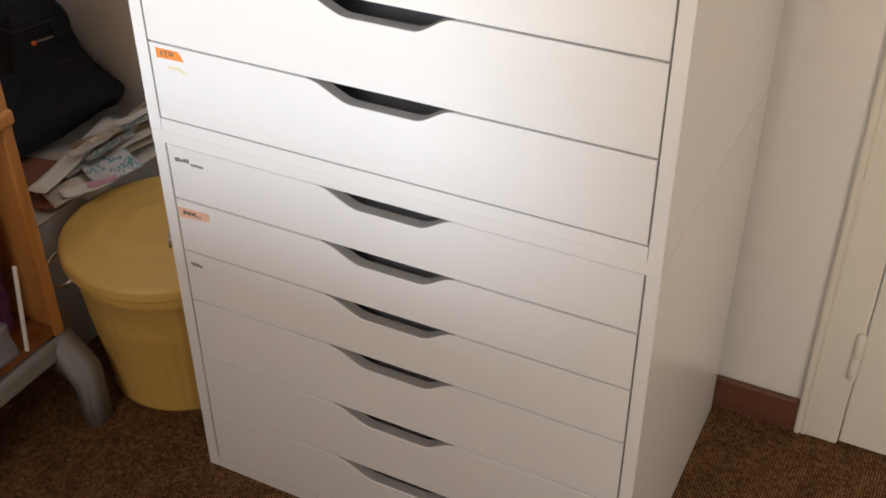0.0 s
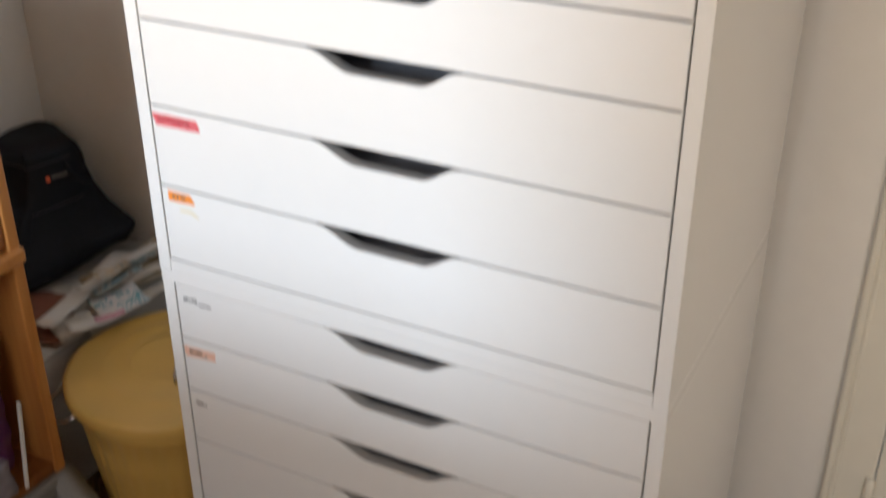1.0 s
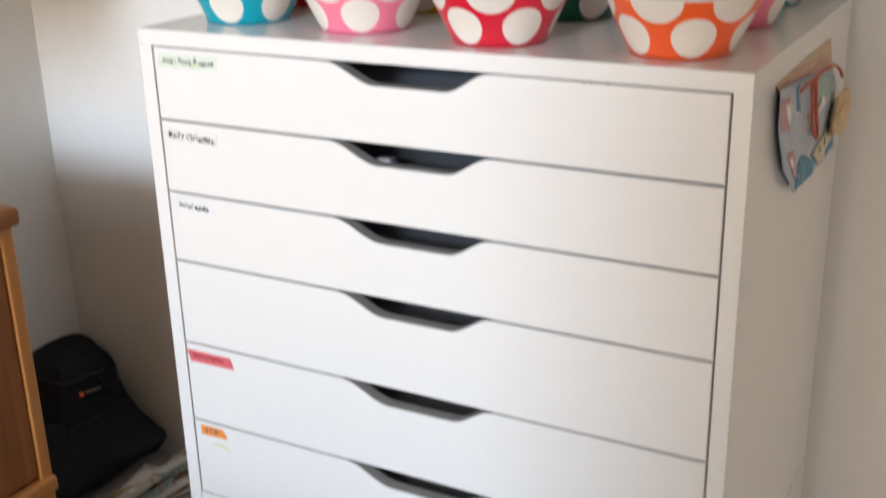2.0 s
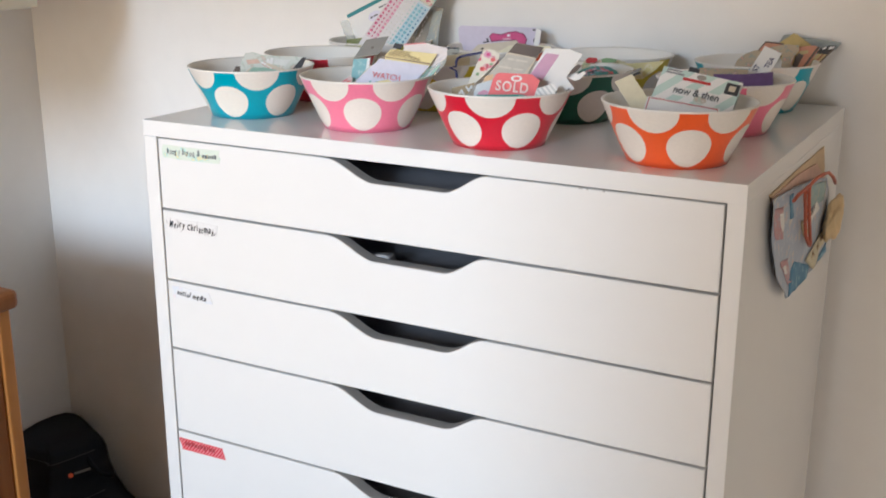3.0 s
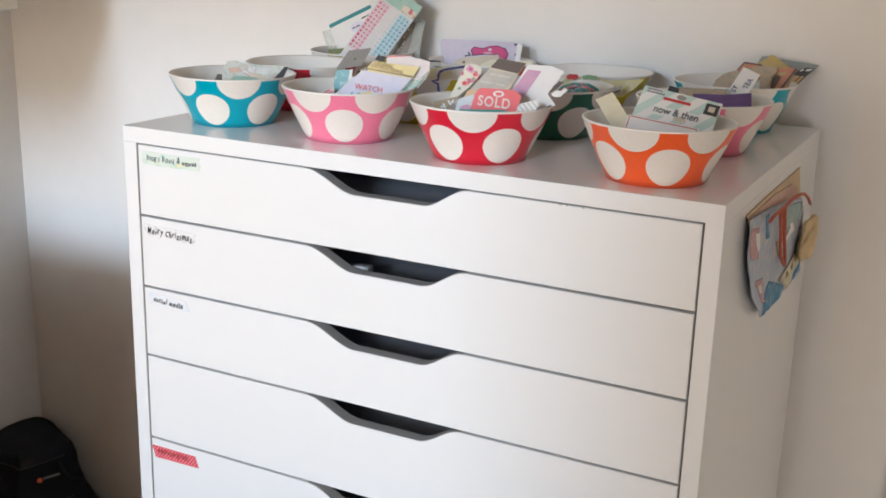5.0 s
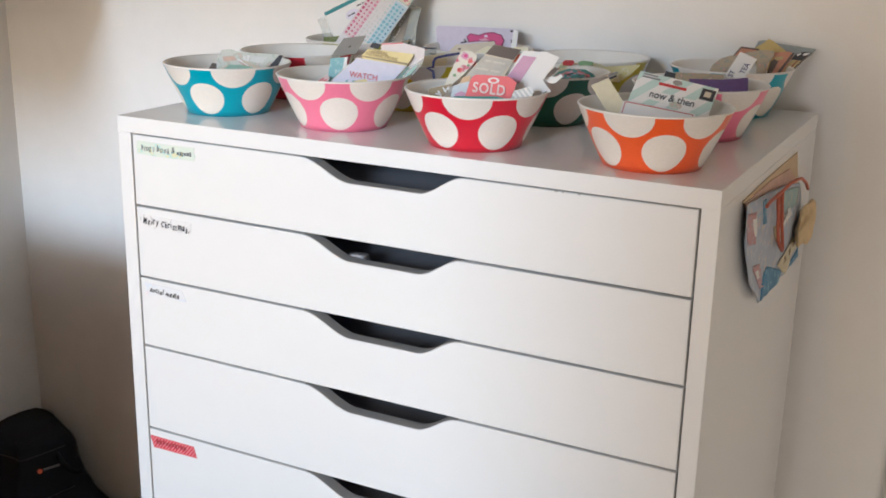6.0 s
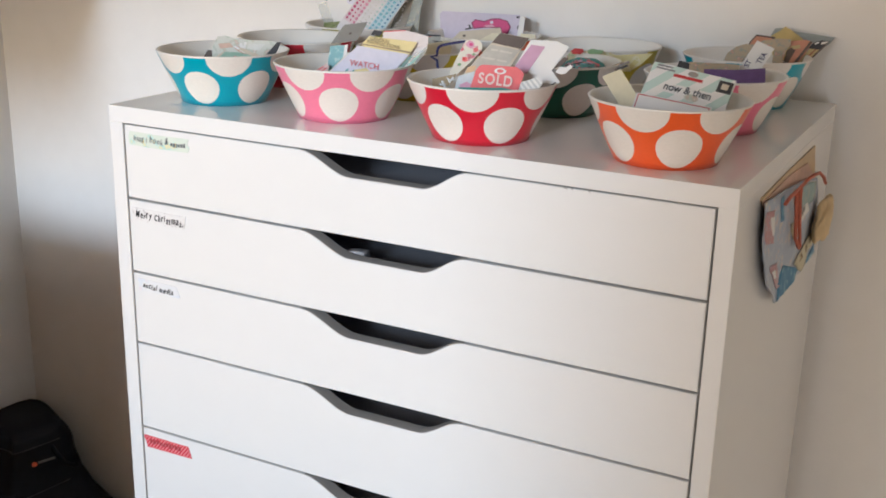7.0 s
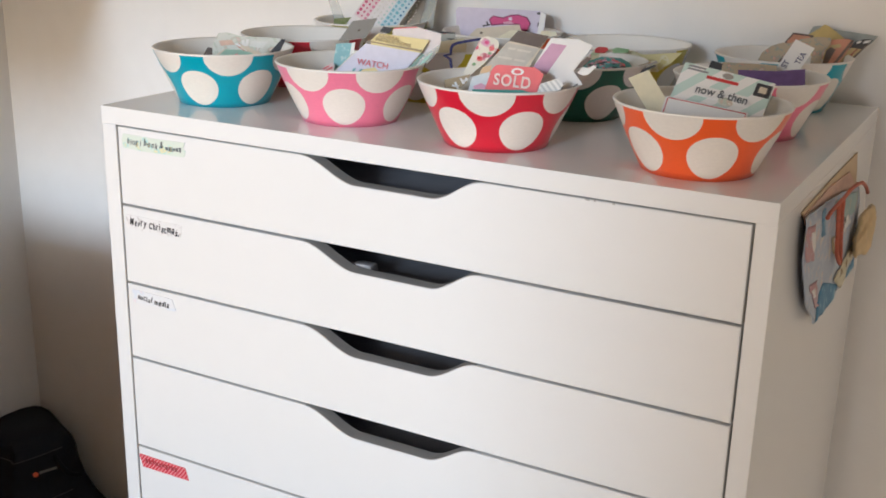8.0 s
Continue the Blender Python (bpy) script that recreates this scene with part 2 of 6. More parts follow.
def rect(w, h, cx=0.0, cy=0.0):
    return [(cx - w / 2, cy - h / 2), (cx + w / 2, cy - h / 2), (cx + w / 2, cy + h / 2), (cx - w / 2, cy + h / 2)]


def ellipse(rx, ry, cx=0.0, cy=0.0, n=20, a0=0.0):
    return [(cx + rx * math.cos(2 * math.pi * i / n + a0), cy + ry * math.sin(2 * math.pi * i / n + a0)) for i in range(n)]


def words(text, size, name, material, parent, at, shear=0.0, squeeze=1.0, depth=0.00015, bold=0.0, spread=1.0):
    """Lettering with the built-in font, as a mesh lying in the parent's plane."""
    cu = bpy.data.curves.new(name, "FONT")
    cu.body, cu.size, cu.extrude, cu.shear = text, size, depth, shear
    cu.align_x, cu.align_y = "CENTER", "CENTER"
    cu.offset, cu.space_character = bold, spread
    tmp = bpy.data.objects.new(name, cu)
    me = bpy.data.meshes.new_from_object(tmp)
    bpy.data.objects.remove(tmp)
    me.materials.clear()
    me.materials.append(material)
    ob = new(name, me)
    ob.parent = parent
    ob.matrix_local = at @ Matrix.Diagonal((squeeze, 1, 1, 1))
    return ob


# ---- the room ----
X0, X1, Y0, Y1, ZC = -0.712, 2.7, WIN_Y, 0.491, 2.45
DOOR_X0, DOOR_X1, DOOR_H = 0.872, 1.70, 2.03


def structure(ob, label, category):
    return tagged(ob, label, category, kind="structure")


structure(put(box_bm(X0 - 0.15, X1 + 0.15, Y0 - 0.2, Y1 + 0.15, -0.1, 0.0), "floor", CARPET), "brown ribbed loop pile carpet floor", "floor")
structure(put(box_bm(X0 - 0.15, X1 + 0.15, Y0 - 0.2, Y1 + 0.15, ZC, ZC + 0.1), "ceiling", CEIL), "plain white painted ceiling", "ceiling")
bm = box_bm(X0 - 0.15, DOOR_X0, Y1, Y1 + 0.15, 0, ZC)
box(bm, DOOR_X1, X1 + 0.15, Y1, Y1 + 0.15, 0, ZC)
box(bm, DOOR_X0, DOOR_X1, Y1, Y1 + 0.15, DOOR_H, ZC)
structure(put(bm, "wall_north", WALL), "white painted plaster wall behind the drawers", "wall")
structure(put(box_bm(X0 - 0.15, X0, Y0, Y1, 0, ZC), "wall_west", WALL), "white painted plaster side wall", "wall")
structure(put(box_bm(X1, X1 + 0.15, Y0, Y1, 0, ZC), "wall_east", PALE_BOUNCE), "plain unseen cream wall for bounced light", "wall")
bm = bmesh.new()
edges = [X0 - 0.15] + [x for w in WINDOWS for x in w[:2]] + [X1 + 0.15]
for a, b in zip(edges[::2], edges[1::2]):
    box(bm, a, b, Y0 - 0.2, Y0, 0, ZC)
for x0, x1, z0, z1, *_ in WINDOWS:
    box(bm, x0, x1, Y0 - 0.2, Y0, 0, z0)
    box(bm, x0, x1, Y0 - 0.2, Y0, z1, ZC)
structure(put(bm, "wall_south", WARM_BOUNCE), "plain unseen buff wall for warm bounced light, with two window openings", "wall")
structure(put(box_bm(X0, DOOR_X0 - 0.069, Y1 - 0.012, Y1, 0, 0.061, bevel=0.003), "baseboard", SKIRT), "reddish brown wooden skirting board", "baseboard")

# door with its moulded casing
door = structure(thing("door_1", "", "", at=(DOOR_X0, Y1, 0)), "cream painted door with a hinge, closed", "door")
part("door_leaf", box_bm(0.0015, DOOR_X1 - DOOR_X0 - 0.004, -0.009, 0.035, 0.006, DOOR_H - 0.004, bevel=0.002), DOORPAINT, door)
bm = box_bm(-0.069, 0.0, -0.012, 0.0, 0, DOOR_H + 0.06, bevel=0.003)
box(bm, -0.0675, -0.0585, -0.0155, -0.010, 0, DOOR_H + 0.06, bevel=0.0025)
box(bm, -0.0565, -0.0505, -0.0140, -0.010, 0, DOOR_H + 0.06, bevel=0.0018)
part("casing", bm, DOORPAINT, door, "cream painted moulded door casing")
bm = lathe([(0, 0), (0.005, 0.001), (0.0072, 0.004), (0.0072, 0.043), (0.0060, 0.0445), (0.0072, 0.046), (0.0072, 0.086), (0.005, 0.089), (0, 0.09)], 16)
bmesh.ops.translate(bm, verts=bm.verts, vec=(-0.004, -0.015, 0.138))
part("hinge", bm, DOORPAINT, door, "paint-covered hinge")

# window frames in the unseen openings behind the camera
for i, (x0, x1, z0, z1, *_) in enumerate(WINDOWS):
    win = structure(thing("window_" + str(i + 1), "", "", at=((x0 + x1) / 2, Y0 - 0.13, 0)), "unseen white framed window", "window")
    hw = (x1 - x0) / 2
    bm = box_bm(-hw, -hw + 0.04, -0.03, 0.03, z0, z1)
    box(bm, hw - 0.04, hw, -0.03, 0.03, z0, z1)
    box(bm, -hw + 0.04, hw - 0.04, -0.03, 0.03, z1 - 0.04, z1)
    box(bm, -hw + 0.04, hw - 0.04, -0.03, 0.03, z0, z0 + 0.04)
    part("window_frame", bm, DOORPAINT, win)

# cream cupboard on the side wall, above the wooden cabinet
cup = thing("wall_cupboard", "cream painted cupboard fixed to the side wall", "cupboard", at=(X0, -0.1, 1.285))
part("body", box_bm(0.0, 0.225, -0.5, 0.39, 0.0, 0.36, bevel=0.002), CREAM_BOARD, cup)
part("door", box_bm(0.227, 0.243, -0.498, -0.055, 0.003, 0.357, bevel=0.002), CREAM_BOARD, cup)
part("door", box_bm(0.227, 0.243, -0.05, 0.388, 0.003, 0.357, bevel=0.002), CREAM_BOARD, cup)

# ---- the two stacked drawer units ----
UW, UD, UH, PT = 0.67, 0.472, 0.60, 0.0175
LINES = [0.018, 0.0998, 0.1836, 0.2677, 0.3727, 0.4772, 0.5815]


def front_outline(x0, x1, z0, z1):
    """A drawer front with the shallow finger notch in its top edge."""
    c, drop = 0.334, 0.0208
    half_top = 0.092
    pts = [(x0, z0), (x1, z0), (x1, z1)]
    n = 12
    slope = [(i / n, drop * (i / n) ** 2 * (3 - 2 * i / n)) for i in range(n + 1)]
    pts += [(c + half_top + (0.044 - half_top) * f, z1 - d) for f, d in slope]
    pts += [(c - half_top - (0.034 - half_top) * f, z1 - d) for f, d in slope[::-1]]
    pts.append((x0, z1))
    return pts


def drawer_front(x0, x1, z0, z1):
    bm = prism(front_outline(x0, x1, z0, z1), 0.0, 0.016)
    bm.normal_update()
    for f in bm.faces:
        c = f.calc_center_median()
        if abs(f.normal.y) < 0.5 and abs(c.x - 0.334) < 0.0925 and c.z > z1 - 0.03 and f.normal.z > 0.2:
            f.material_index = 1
    es = [e for e in bm.edges if e.is_boundary is False and len(e.link_faces) == 2 and any(abs(f.normal.y) > 0.9 for f in e.link_faces)
          and all(v.co.y < 0.001 for v in e.verts)]
    bmesh.ops.bevel(bm, geom=es, offset=0.0008, segments=1, affect="EDGES")
    return bm


def drawer_unit(x, y, z, label):
    u = thing("drawer_unit", label, "drawer unit", "stacked drawer units", at=(x, y, z))
    part("top_panel", box_bm(-0.0008, UW, -0.0012, UD, UH - PT, UH, bevel=0.0003), WHITE_TOP, u, "glossy white top panel")
    part("side_panel", box_bm(-0.0016, PT - 0.001, 0, UD, 0, UH - PT - 0.0005, bevel=0.0008), WHITE, u)
    part("side_panel", box_bm(UW - PT + 0.001, UW, 0, UD, 0, UH - PT - 0.0002, bevel=0.0005), WHITE, u)
    part("bottom_panel", box_bm(PT - 0.0005, UW - PT + 0.0005, 0.0005, UD, 0.0, UH - LINES[6] - 0.001), WHITE, u)
    part("back_panel", box_bm(PT, UW - PT, UD - 0.012, UD - 0.004, 0.02, UH - PT), WHITE, u)
    made = []
    for k in range(6):
        z1, z0 = UH - LINES[k] - 0.0017, UH - LINES[k + 1] + 0.0010
        if k == 0:
            z1 = UH - LINES[0] - 0.0015
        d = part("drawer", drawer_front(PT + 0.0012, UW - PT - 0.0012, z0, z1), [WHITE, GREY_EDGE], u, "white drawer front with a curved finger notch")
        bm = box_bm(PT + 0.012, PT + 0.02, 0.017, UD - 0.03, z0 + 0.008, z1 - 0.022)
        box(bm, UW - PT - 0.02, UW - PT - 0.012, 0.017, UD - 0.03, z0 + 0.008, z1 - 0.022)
        # raised grey floor stands in for contents close under the notch
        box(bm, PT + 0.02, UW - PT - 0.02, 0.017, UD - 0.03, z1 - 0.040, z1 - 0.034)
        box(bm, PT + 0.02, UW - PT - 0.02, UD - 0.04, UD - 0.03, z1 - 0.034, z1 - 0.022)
        part("drawer_box", bm, DARK_IN, d, "grey drawer inside, its floor raised for unseen contents")
        made.append(d)
    # added grey sheet that hides the white back panel from the notches
    part("added_lining", box_bm(PT - 0.0003, UW - PT + 0.0003, UD - 0.02, UD - 0.013, 0.02, UH - PT - 0.001), DARK_IN, u)
    return u, made


lower, lower_drawers = drawer_unit(0.0005, 0.0, 0.0, "white six-drawer unit standing on the carpet under another")
upper, upper_drawers = drawer_unit(0.0, -0.001, UH, "white six-drawer unit stacked on another, its top full of bowls")


def tape(drawer, outline, material, label=""):
    """A strip of tape on a drawer front; the outline is in the unit's x and z."""
    part("label_tape", prism(outline, -0.0006, -0.0001), material, drawer, label)


def writing(drawer, text, size, x, z, shear=0.2, wide=0.05, tilt=0.0, material=None, bold=0.0):
    """Handwriting: letters of uneven size and lean, on one wavering line."""
    rng = random.Random(len(text))
    bm, run = bmesh.new(), 0.0
    for ch in text:
        if ch == " ":
            run += 0.30 * size
            continue
        cu = bpy.data.curves.new("letter", "FONT")
        cu.body, cu.size, cu.extrude, cu.shear, cu.offset = ch, size * rng.uniform(0.88, 1.15), 0.00015, shear + rng.uniform(-0.12, 0.12), bold * size
        tmp = bpy.data.objects.new("letter", cu)
        me = bpy.data.meshes.new_from_object(tmp)
        bpy.data.objects.remove(tmp)
        step = max(v.co.x for v in me.vertices)
        me.transform(pose(run, rng.uniform(-0.10, 0.10) * size, 0, 0, 0, rng.uniform(-9, 9)))
        bm.from_mesh(me)
        me.transform(Matrix.Translation((0.035 * size, 0.012 * size, 0.00002)))
        bm.from_mesh(me)
        run += step + 0.13 * size
    me = bpy.data.meshes.new("handwriting")
    bmesh.ops.translate(bm, verts=bm.verts, vec=(-run / 2, -0.33 * size, 0))
    bm.to_mesh(me)
    bm.free()
    me.materials.append(material or INK)
    ob = new("handwriting", me)
    ob.parent = drawer
    ob.matrix_local = pose(x, -0.0009, z, 90, 0, 0) @ pose(0, 0, 0, 0, 0, tilt) @ Matrix.Diagonal((wide / run, 1, 1, 1))


def bars(drawer, x, z, widths, h=0.006, gap=0.0012, material=None):
    bm = bmesh.new()
    rng = random.Random(int(x * 1000 + z * 100))
    for w in widths:
        hh, dz = h * rng.uniform(0.6, 1.1), h * rng.uniform(-0.15, 0.15)
        box(bm, x, x + w, -0.0009, -0.0005, z + dz - hh / 2, z + dz + hh / 2)
        x += w + gap
    part("handwriting", bm, material or INK, drawer)


def washi(name, base, inks, scale=90.0):
    """Printed tape: blotches of a few colours on a pale ground."""
    m = bpy.data.materials.new(name)
    m.use_nodes = True
    nt = m.node_tree
    n, l = nt.nodes, nt.links
    b = n["Principled BSDF"]
    b.inputs["Roughness"].default_value = 0.6
    tc = n.new("ShaderNodeTexCoord")
    v = n.new("ShaderNodeTexNoise")
    v.inputs["Scale"].default_value = scale
    v.inputs["Detail"].default_value = 4
    l.new(tc.outputs["Object"], v.inputs["Vector"])
    r = n.new("ShaderNodeValToRGB")
    r.color_ramp.interpolation = "CONSTANT"
    r.color_ramp.elements[0].color = (*base, 1)
    r.color_ramp.elements[1].position, r.color_ramp.elements[1].color = 0.55, (*inks[0], 1)
    for i, c in enumerate(inks[1:]):
        e = r.color_ramp.elements.new(0.6 + 0.06 * i)
        e.color = (*c, 1)
    l.new(v.outputs["Fac"], r.inputs[0])
    l.new(r.outputs[0], b.inputs["Base Color"])
    return m


def striped(name, c1, c2, period, angle):
    m = bpy.data.materials.new(name)
    m.use_nodes = True
    nt = m.node_tree
    n, l = nt.nodes, nt.links
    b = n["Principled BSDF"]
    b.inputs["Roughness"].default_value = 0.6
    tc = n.new("ShaderNodeTexCoord")
    mp = n.new("ShaderNodeMapping")
    mp.inputs["Rotation"].default_value = angle
    l.new(tc.outputs["Object"], mp.inputs["Vector"])
    sep = n.new("ShaderNodeSeparateXYZ")
    l.new(mp.outputs[0], sep.inputs[0])
    f = n.new("ShaderNodeMath")
    f.operation = "MULTIPLY"
    f.inputs[1].default_value = 1 / period
    l.new(sep.outputs[0], f.inputs[0])
    g = n.new("ShaderNodeMath")
    g.operation = "FRACT"
    l.new(f.outputs[0], g.inputs[0])
    h = n.new("ShaderNodeMath")
    h.operation = "GREATER_THAN"
    h.inputs[1].default_value = 0.5
    l.new(g.outputs[0], h.inputs[0])
    mix = n.new("ShaderNodeMix")
    mix.data_type = "RGBA"
    mix.inputs[6].default_value = (*c1, 1)
    mix.inputs[7].default_value = (*c2, 1)
    l.new(h.outputs[0], mix.inputs[0])
    l.new(mix.outputs[2], b.inputs["Base Color"])
    return m


TAPE_FLORAL = washi("printed_green_tape", (0.66, 0.73, 0.65), [(0.46, 0.69, 0.66), (0.75, 0.71, 0.44), (0.38, 0.64, 0.70)], 95)
TAPE_DOTTY = washi("printed_pale_tape", (0.76, 0.75, 0.745), [(0.76, 0.75, 0.745), (0.55, 0.53, 0.53)], 260)
TAPE_PALE = washi("pale_blue_tape", (0.74, 0.75, 0.77), [(0.68, 0.72, 0.78), (0.76, 0.70, 0.72)], 60)
TAPE_RED = striped("red_tape", (0.60, 0.02, 0.045), (0.74, 0.24, 0.26), 0.0034, (0, radians(-40), 0))
TAPE_ORANGE = paper("orange_tape", (0.83, 0.27, 0.045))
TAPE_GHOST = paper("pale_yellow_tape", (0.72, 0.66, 0.45))
TAPE_PEACH = paper("peach_tape", (0.78, 0.48, 0.36))
PENCIL = paper("felt_pen_ink", (0.10, 0.11, 0.12))
GREY_INK = paper("grey_ink", (0.25, 0.25, 0.26))
RED_INK = paper("red_ink", (0.35, 0.03, 0.04))

d = upper_drawers
tape(d[0], [(0.025, 0.560), (0.050, 0.5592), (0.104, 0.5600), (0.1065, 0.5650), (0.1035, 0.5690), (0.1060, 0.5745), (0.060, 0.5738), (0.0262, 0.5745), (0.0242, 0.568)], TAPE_FLORAL, "printed pale green tape label")
writing(d[0], "blog / book &", 0.0090, 0.0555, 0.5675, wide=0.048, material=PENCIL)
bars(d[0], 0.0815, 0.5662, [0.0030, 0.0026, 0.0012, 0.0024, 0.0030, 0.0022], 0.0044, 0.0010, PENCIL)
tape(d[1], [(0.023, 0.476), (0.094, 0.476), (0.097, 0.4895), (0.023, 0.4905)], TAPE_DOTTY, "pale dotted tape label")
writing(d[1], "Merry Christmas.", 0.0108, 0.0610, 0.4832, wide=0.066, tilt=-2, bold=0.012)
tape(d[2], [(0.026, 0.3955), (0.084, 0.3960), (0.079, 0.4085), (0.025, 0.4100)], TAPE_PALE, "pale blue tape label")
writing(d[2], "social media", 0.0090, 0.0540, 0.4022, wide=0.043, tilt=-3, bold=0.02)
tape(d[4], [(0.0245, 0.2025), (0.0895, 0.2035), (0.0850, 0.2175), (0.0205, 0.2175), (0.0200, 0.2140), (0.0225, 0.2100)], TAPE_RED, "red striped tape label")
bars(d[4], 0.029, 0.2115, [0.003, 0.004, 0.003, 0.004, 0.002, 0.004, 0.003, 0.002, 0.004, 0.003], 0.0055, 0.0014, RED_INK)
tape(d[5], [(0.029, 0.1035), (0.069, 0.1045), (0.0625, 0.1165), (0.0285, 0.1165)], TAPE_ORANGE, "orange tape label")
writing(d[5], "ETW", 0.0105, 0.046, 0.1105, wide=0.022, material=PENCIL)
tape(d[5], [(0.043, 0.0915), (0.060, 0.0915), (0.073, 0.0865), (0.068, 0.0915), (0.060, 0.0955), (0.045, 0.0945)], TAPE_GHOST, "faint scrap of yellow tape")
d = lower_drawers
bars(d[0], 0.030, 0.5625, [0.0030, 0.0024, 0.0032, 0.0036, 0.0026], 0.0060, 0.0016, PENCIL)
bars(d[0], 0.054, 0.559, [0.003, 0.0012, 0.003, 0.0012, 0.003, 0.003], 0.0042, 0.0010, GREY_INK)
tape(d[1], [(0.0215, 0.471), (0.070, 0.4755), (0.071, 0.4885), (0.0195, 0.4865)], TAPE_PEACH, "peach tape label")
bars(d[1], 0.029, 0.4805, [0.0026, 0.0020, 0.0030, 0.0018, 0.0032, 0.0014], 0.0068, 0.0012)
bars(d[1], 0.050, 0.4785, [0.002, 0.0012, 0.002], 0.0034, 0.001, GREY_INK)
bars(d[2], 0.028, 0.3965, [0.0016, 0.0024, 0.0014, 0.0026, 0.0014, 0.0022], 0.006, 0.0014, GREY_INK)


def chip(drawer, x, z, w):
    part("chip", prism([(x, z), (x + w, z - 0.0004), (x + w * 0.8, z + 0.0011), (x + 0.2 * w, z + 0.0009)], -0.0004, 0.0004), GREY_EDGE, drawer, "small chip in the edge")


chip(upper_drawers[0], 0.518, 0.5798, 0.0045)
chip(upper_drawers[0], 0.5255, 0.5799, 0.0025)
chip(upper_drawers[0], 0.541, 0.5797, 0.003)

# ---- dotted bowls on the top ----
TOP = 2 * UH
BR, BB, BH = 0.0711, 0.0458, 0.0538


def bowl(label, color, x, y, turn=0.0):
    b = thing("bowl", label, "bowl", "dotted melamine bowls", m=pose(x, y, TOP, 0, 0, turn))
    prof = []
    for i in range(9):
        f = i / 8
        prof.append((BB + (BR - BB) * (f + 0.10 * f * (1 - f)), BH * f))
    shell = lathe([(0, 0.0015), (BB - 0.006, 0.0012), (BB - 0.003, 0.0)] + prof, 72)
    part("print", shell, dots_mat(color[0] + "_dots", color[1]), b, smooth=True)
    inner = [(BR - 0.0001, BH), (BR + 0.0006, BH + 0.0012), (BR - 0.0004, BH + 0.0022), (BR - 0.0022, BH + 0.0012)]
    for i in range(8, -1, -1):
        f = i / 8
        inner.append((BB + (BR - BB) * (f + 0.10 * f * (1 - f)) - 0.0028, max(BH * f, 0.004)))
    inner.append((0, 0.0035))
    part("lining", lathe(inner, 72), CREAM, b, "cream inside and rim", smooth=True)
    return b


TEAL, PINK, RED, ORANGE = ("teal", (0.0, 0.35, 0.47)), ("pink", (0.85, 0.215, 0.34)), ("red", (0.66, 0.015, 0.040)), ("orange", (0.88, 0.125, 0.028))
YELLOW, GREEN, LIME = ("yellow", (0.66, 0.50, 0.02)), ("green", (0.005, 0.115, 0.07)), ("olive", (0.36, 0.33, 0.05))
bowl("teal bowl with large cream dots, holding paper scraps", TEAL, 0.079, 0.094, 13)
bowl("pink bowl with large cream dots, full of cards", PINK, 0.2385, 0.087, 27)
bowl("red bowl with large cream dots, full of tags", RED, 0.404, 0.070, 48)
bowl("orange bowl with large cream dots, holding card packs", ORANGE, 0.585, 0.073, 27)
bowl("red bowl with cream dots behind the teal one", RED, 0.077, 0.238, 30)
bowl("yellow bowl with cream dots behind the pink one", YELLOW, 0.240, 0.244, 8)
bowl("green bowl with large cream dots, holding paper shapes", GREEN, 0.409, 0.239, 52)
bowl("pink bowl with cream dots behind the orange one", PINK, 0.581, 0.246, 22)
bowl("olive bowl holding packs of stick-on gems, against the wall", LIME, 0.061, 0.405, 0)
bowl("cream-rimmed orange bowl holding lilac paper, by the wall", ORANGE, 0.247, 0.402, 10)
bowl("yellow bowl with cream dots, holding yellow sheets, by the wall", YELLOW, 0.404, 0.401, 18)
bowl("teal bowl with cream dots, full of patterned cards, by the wall", TEAL, 0.575, 0.410, 5)


# ---- cards, tags and packs in the bowls ----
def in_plane(x, y, z, lean, yaw, roll):
    """x right and y up in the card's plane, z out of its face."""
    l, w = radians(lean), radians(yaw)
    n = Vector((math.sin(w) * math.cos(l), -math.cos(w) * math.cos(l), math.sin(l)))
    ax = Vector((math.cos(w), math.sin(w), 0))
    ay = n.cross(ax)
    m = Matrix((ax, ay, n)).transposed().to_4x4()
    m.translation = (x, y, z)
    return m @ pose(0, 0, 0, 0, 0, roll)


def bend(bm, amount, w):
    """Curls a plate a little about its y axis."""
    for v in bm.verts:
        v.co.z += amount * ((2 * v.co.x / w) ** 2 - 0.5)


def card(name, label, category, at, lean, yaw, roll, w, h, material, down=0.0, thick=0.0007, outline=None, curl=0.0):
    """A leaning paper thing; down: how far it goes on below, into the bowl."""
    c = thing(name, label, category, "paper things in the bowls", m=in_plane(*at, lean, yaw, roll))
    if outline:
        bm = plate(outline, 0, thick)
    else:
        bm = bmesh.new()
        cols = 7
        grid = []
        for k, z in enumerate((0.0, thick)):
            grid.append([[bm.verts.new((-w / 2 + w * i / (cols - 1), y, z)) for i in range(cols)] for y in (-h / 2 - down, h / 2)])
        for i in range(cols - 1):
            bm.faces.new((grid[1][0][i], grid[1][0][i + 1], grid[1][1][i + 1], grid[1][1][i]))
            bm.faces.new((grid[0][0][i + 1], grid[0][0][i], grid[0][1][i], grid[0][1][i + 1]))
            bm.faces.new((grid[0][0][i], grid[0][0][i + 1], grid[1][0][i + 1], grid[1][0][i]))
            bm.faces.new((grid[0][1][i + 1], grid[0][1][i], grid[1][1][i], grid[1][1][i + 1]))
        bm.faces.new((grid[0][0][0], grid[1][0][0], grid[1][1][0], grid[0][1][0]))
        bm.faces.new((grid[0][0][-1], grid[0][1][-1], grid[1][1][-1], grid[1][0][-1]))
        if curl:
            bend(bm, curl, w)
    part("sheet", bm, material, c)
    c["thick"] = thick
    return c


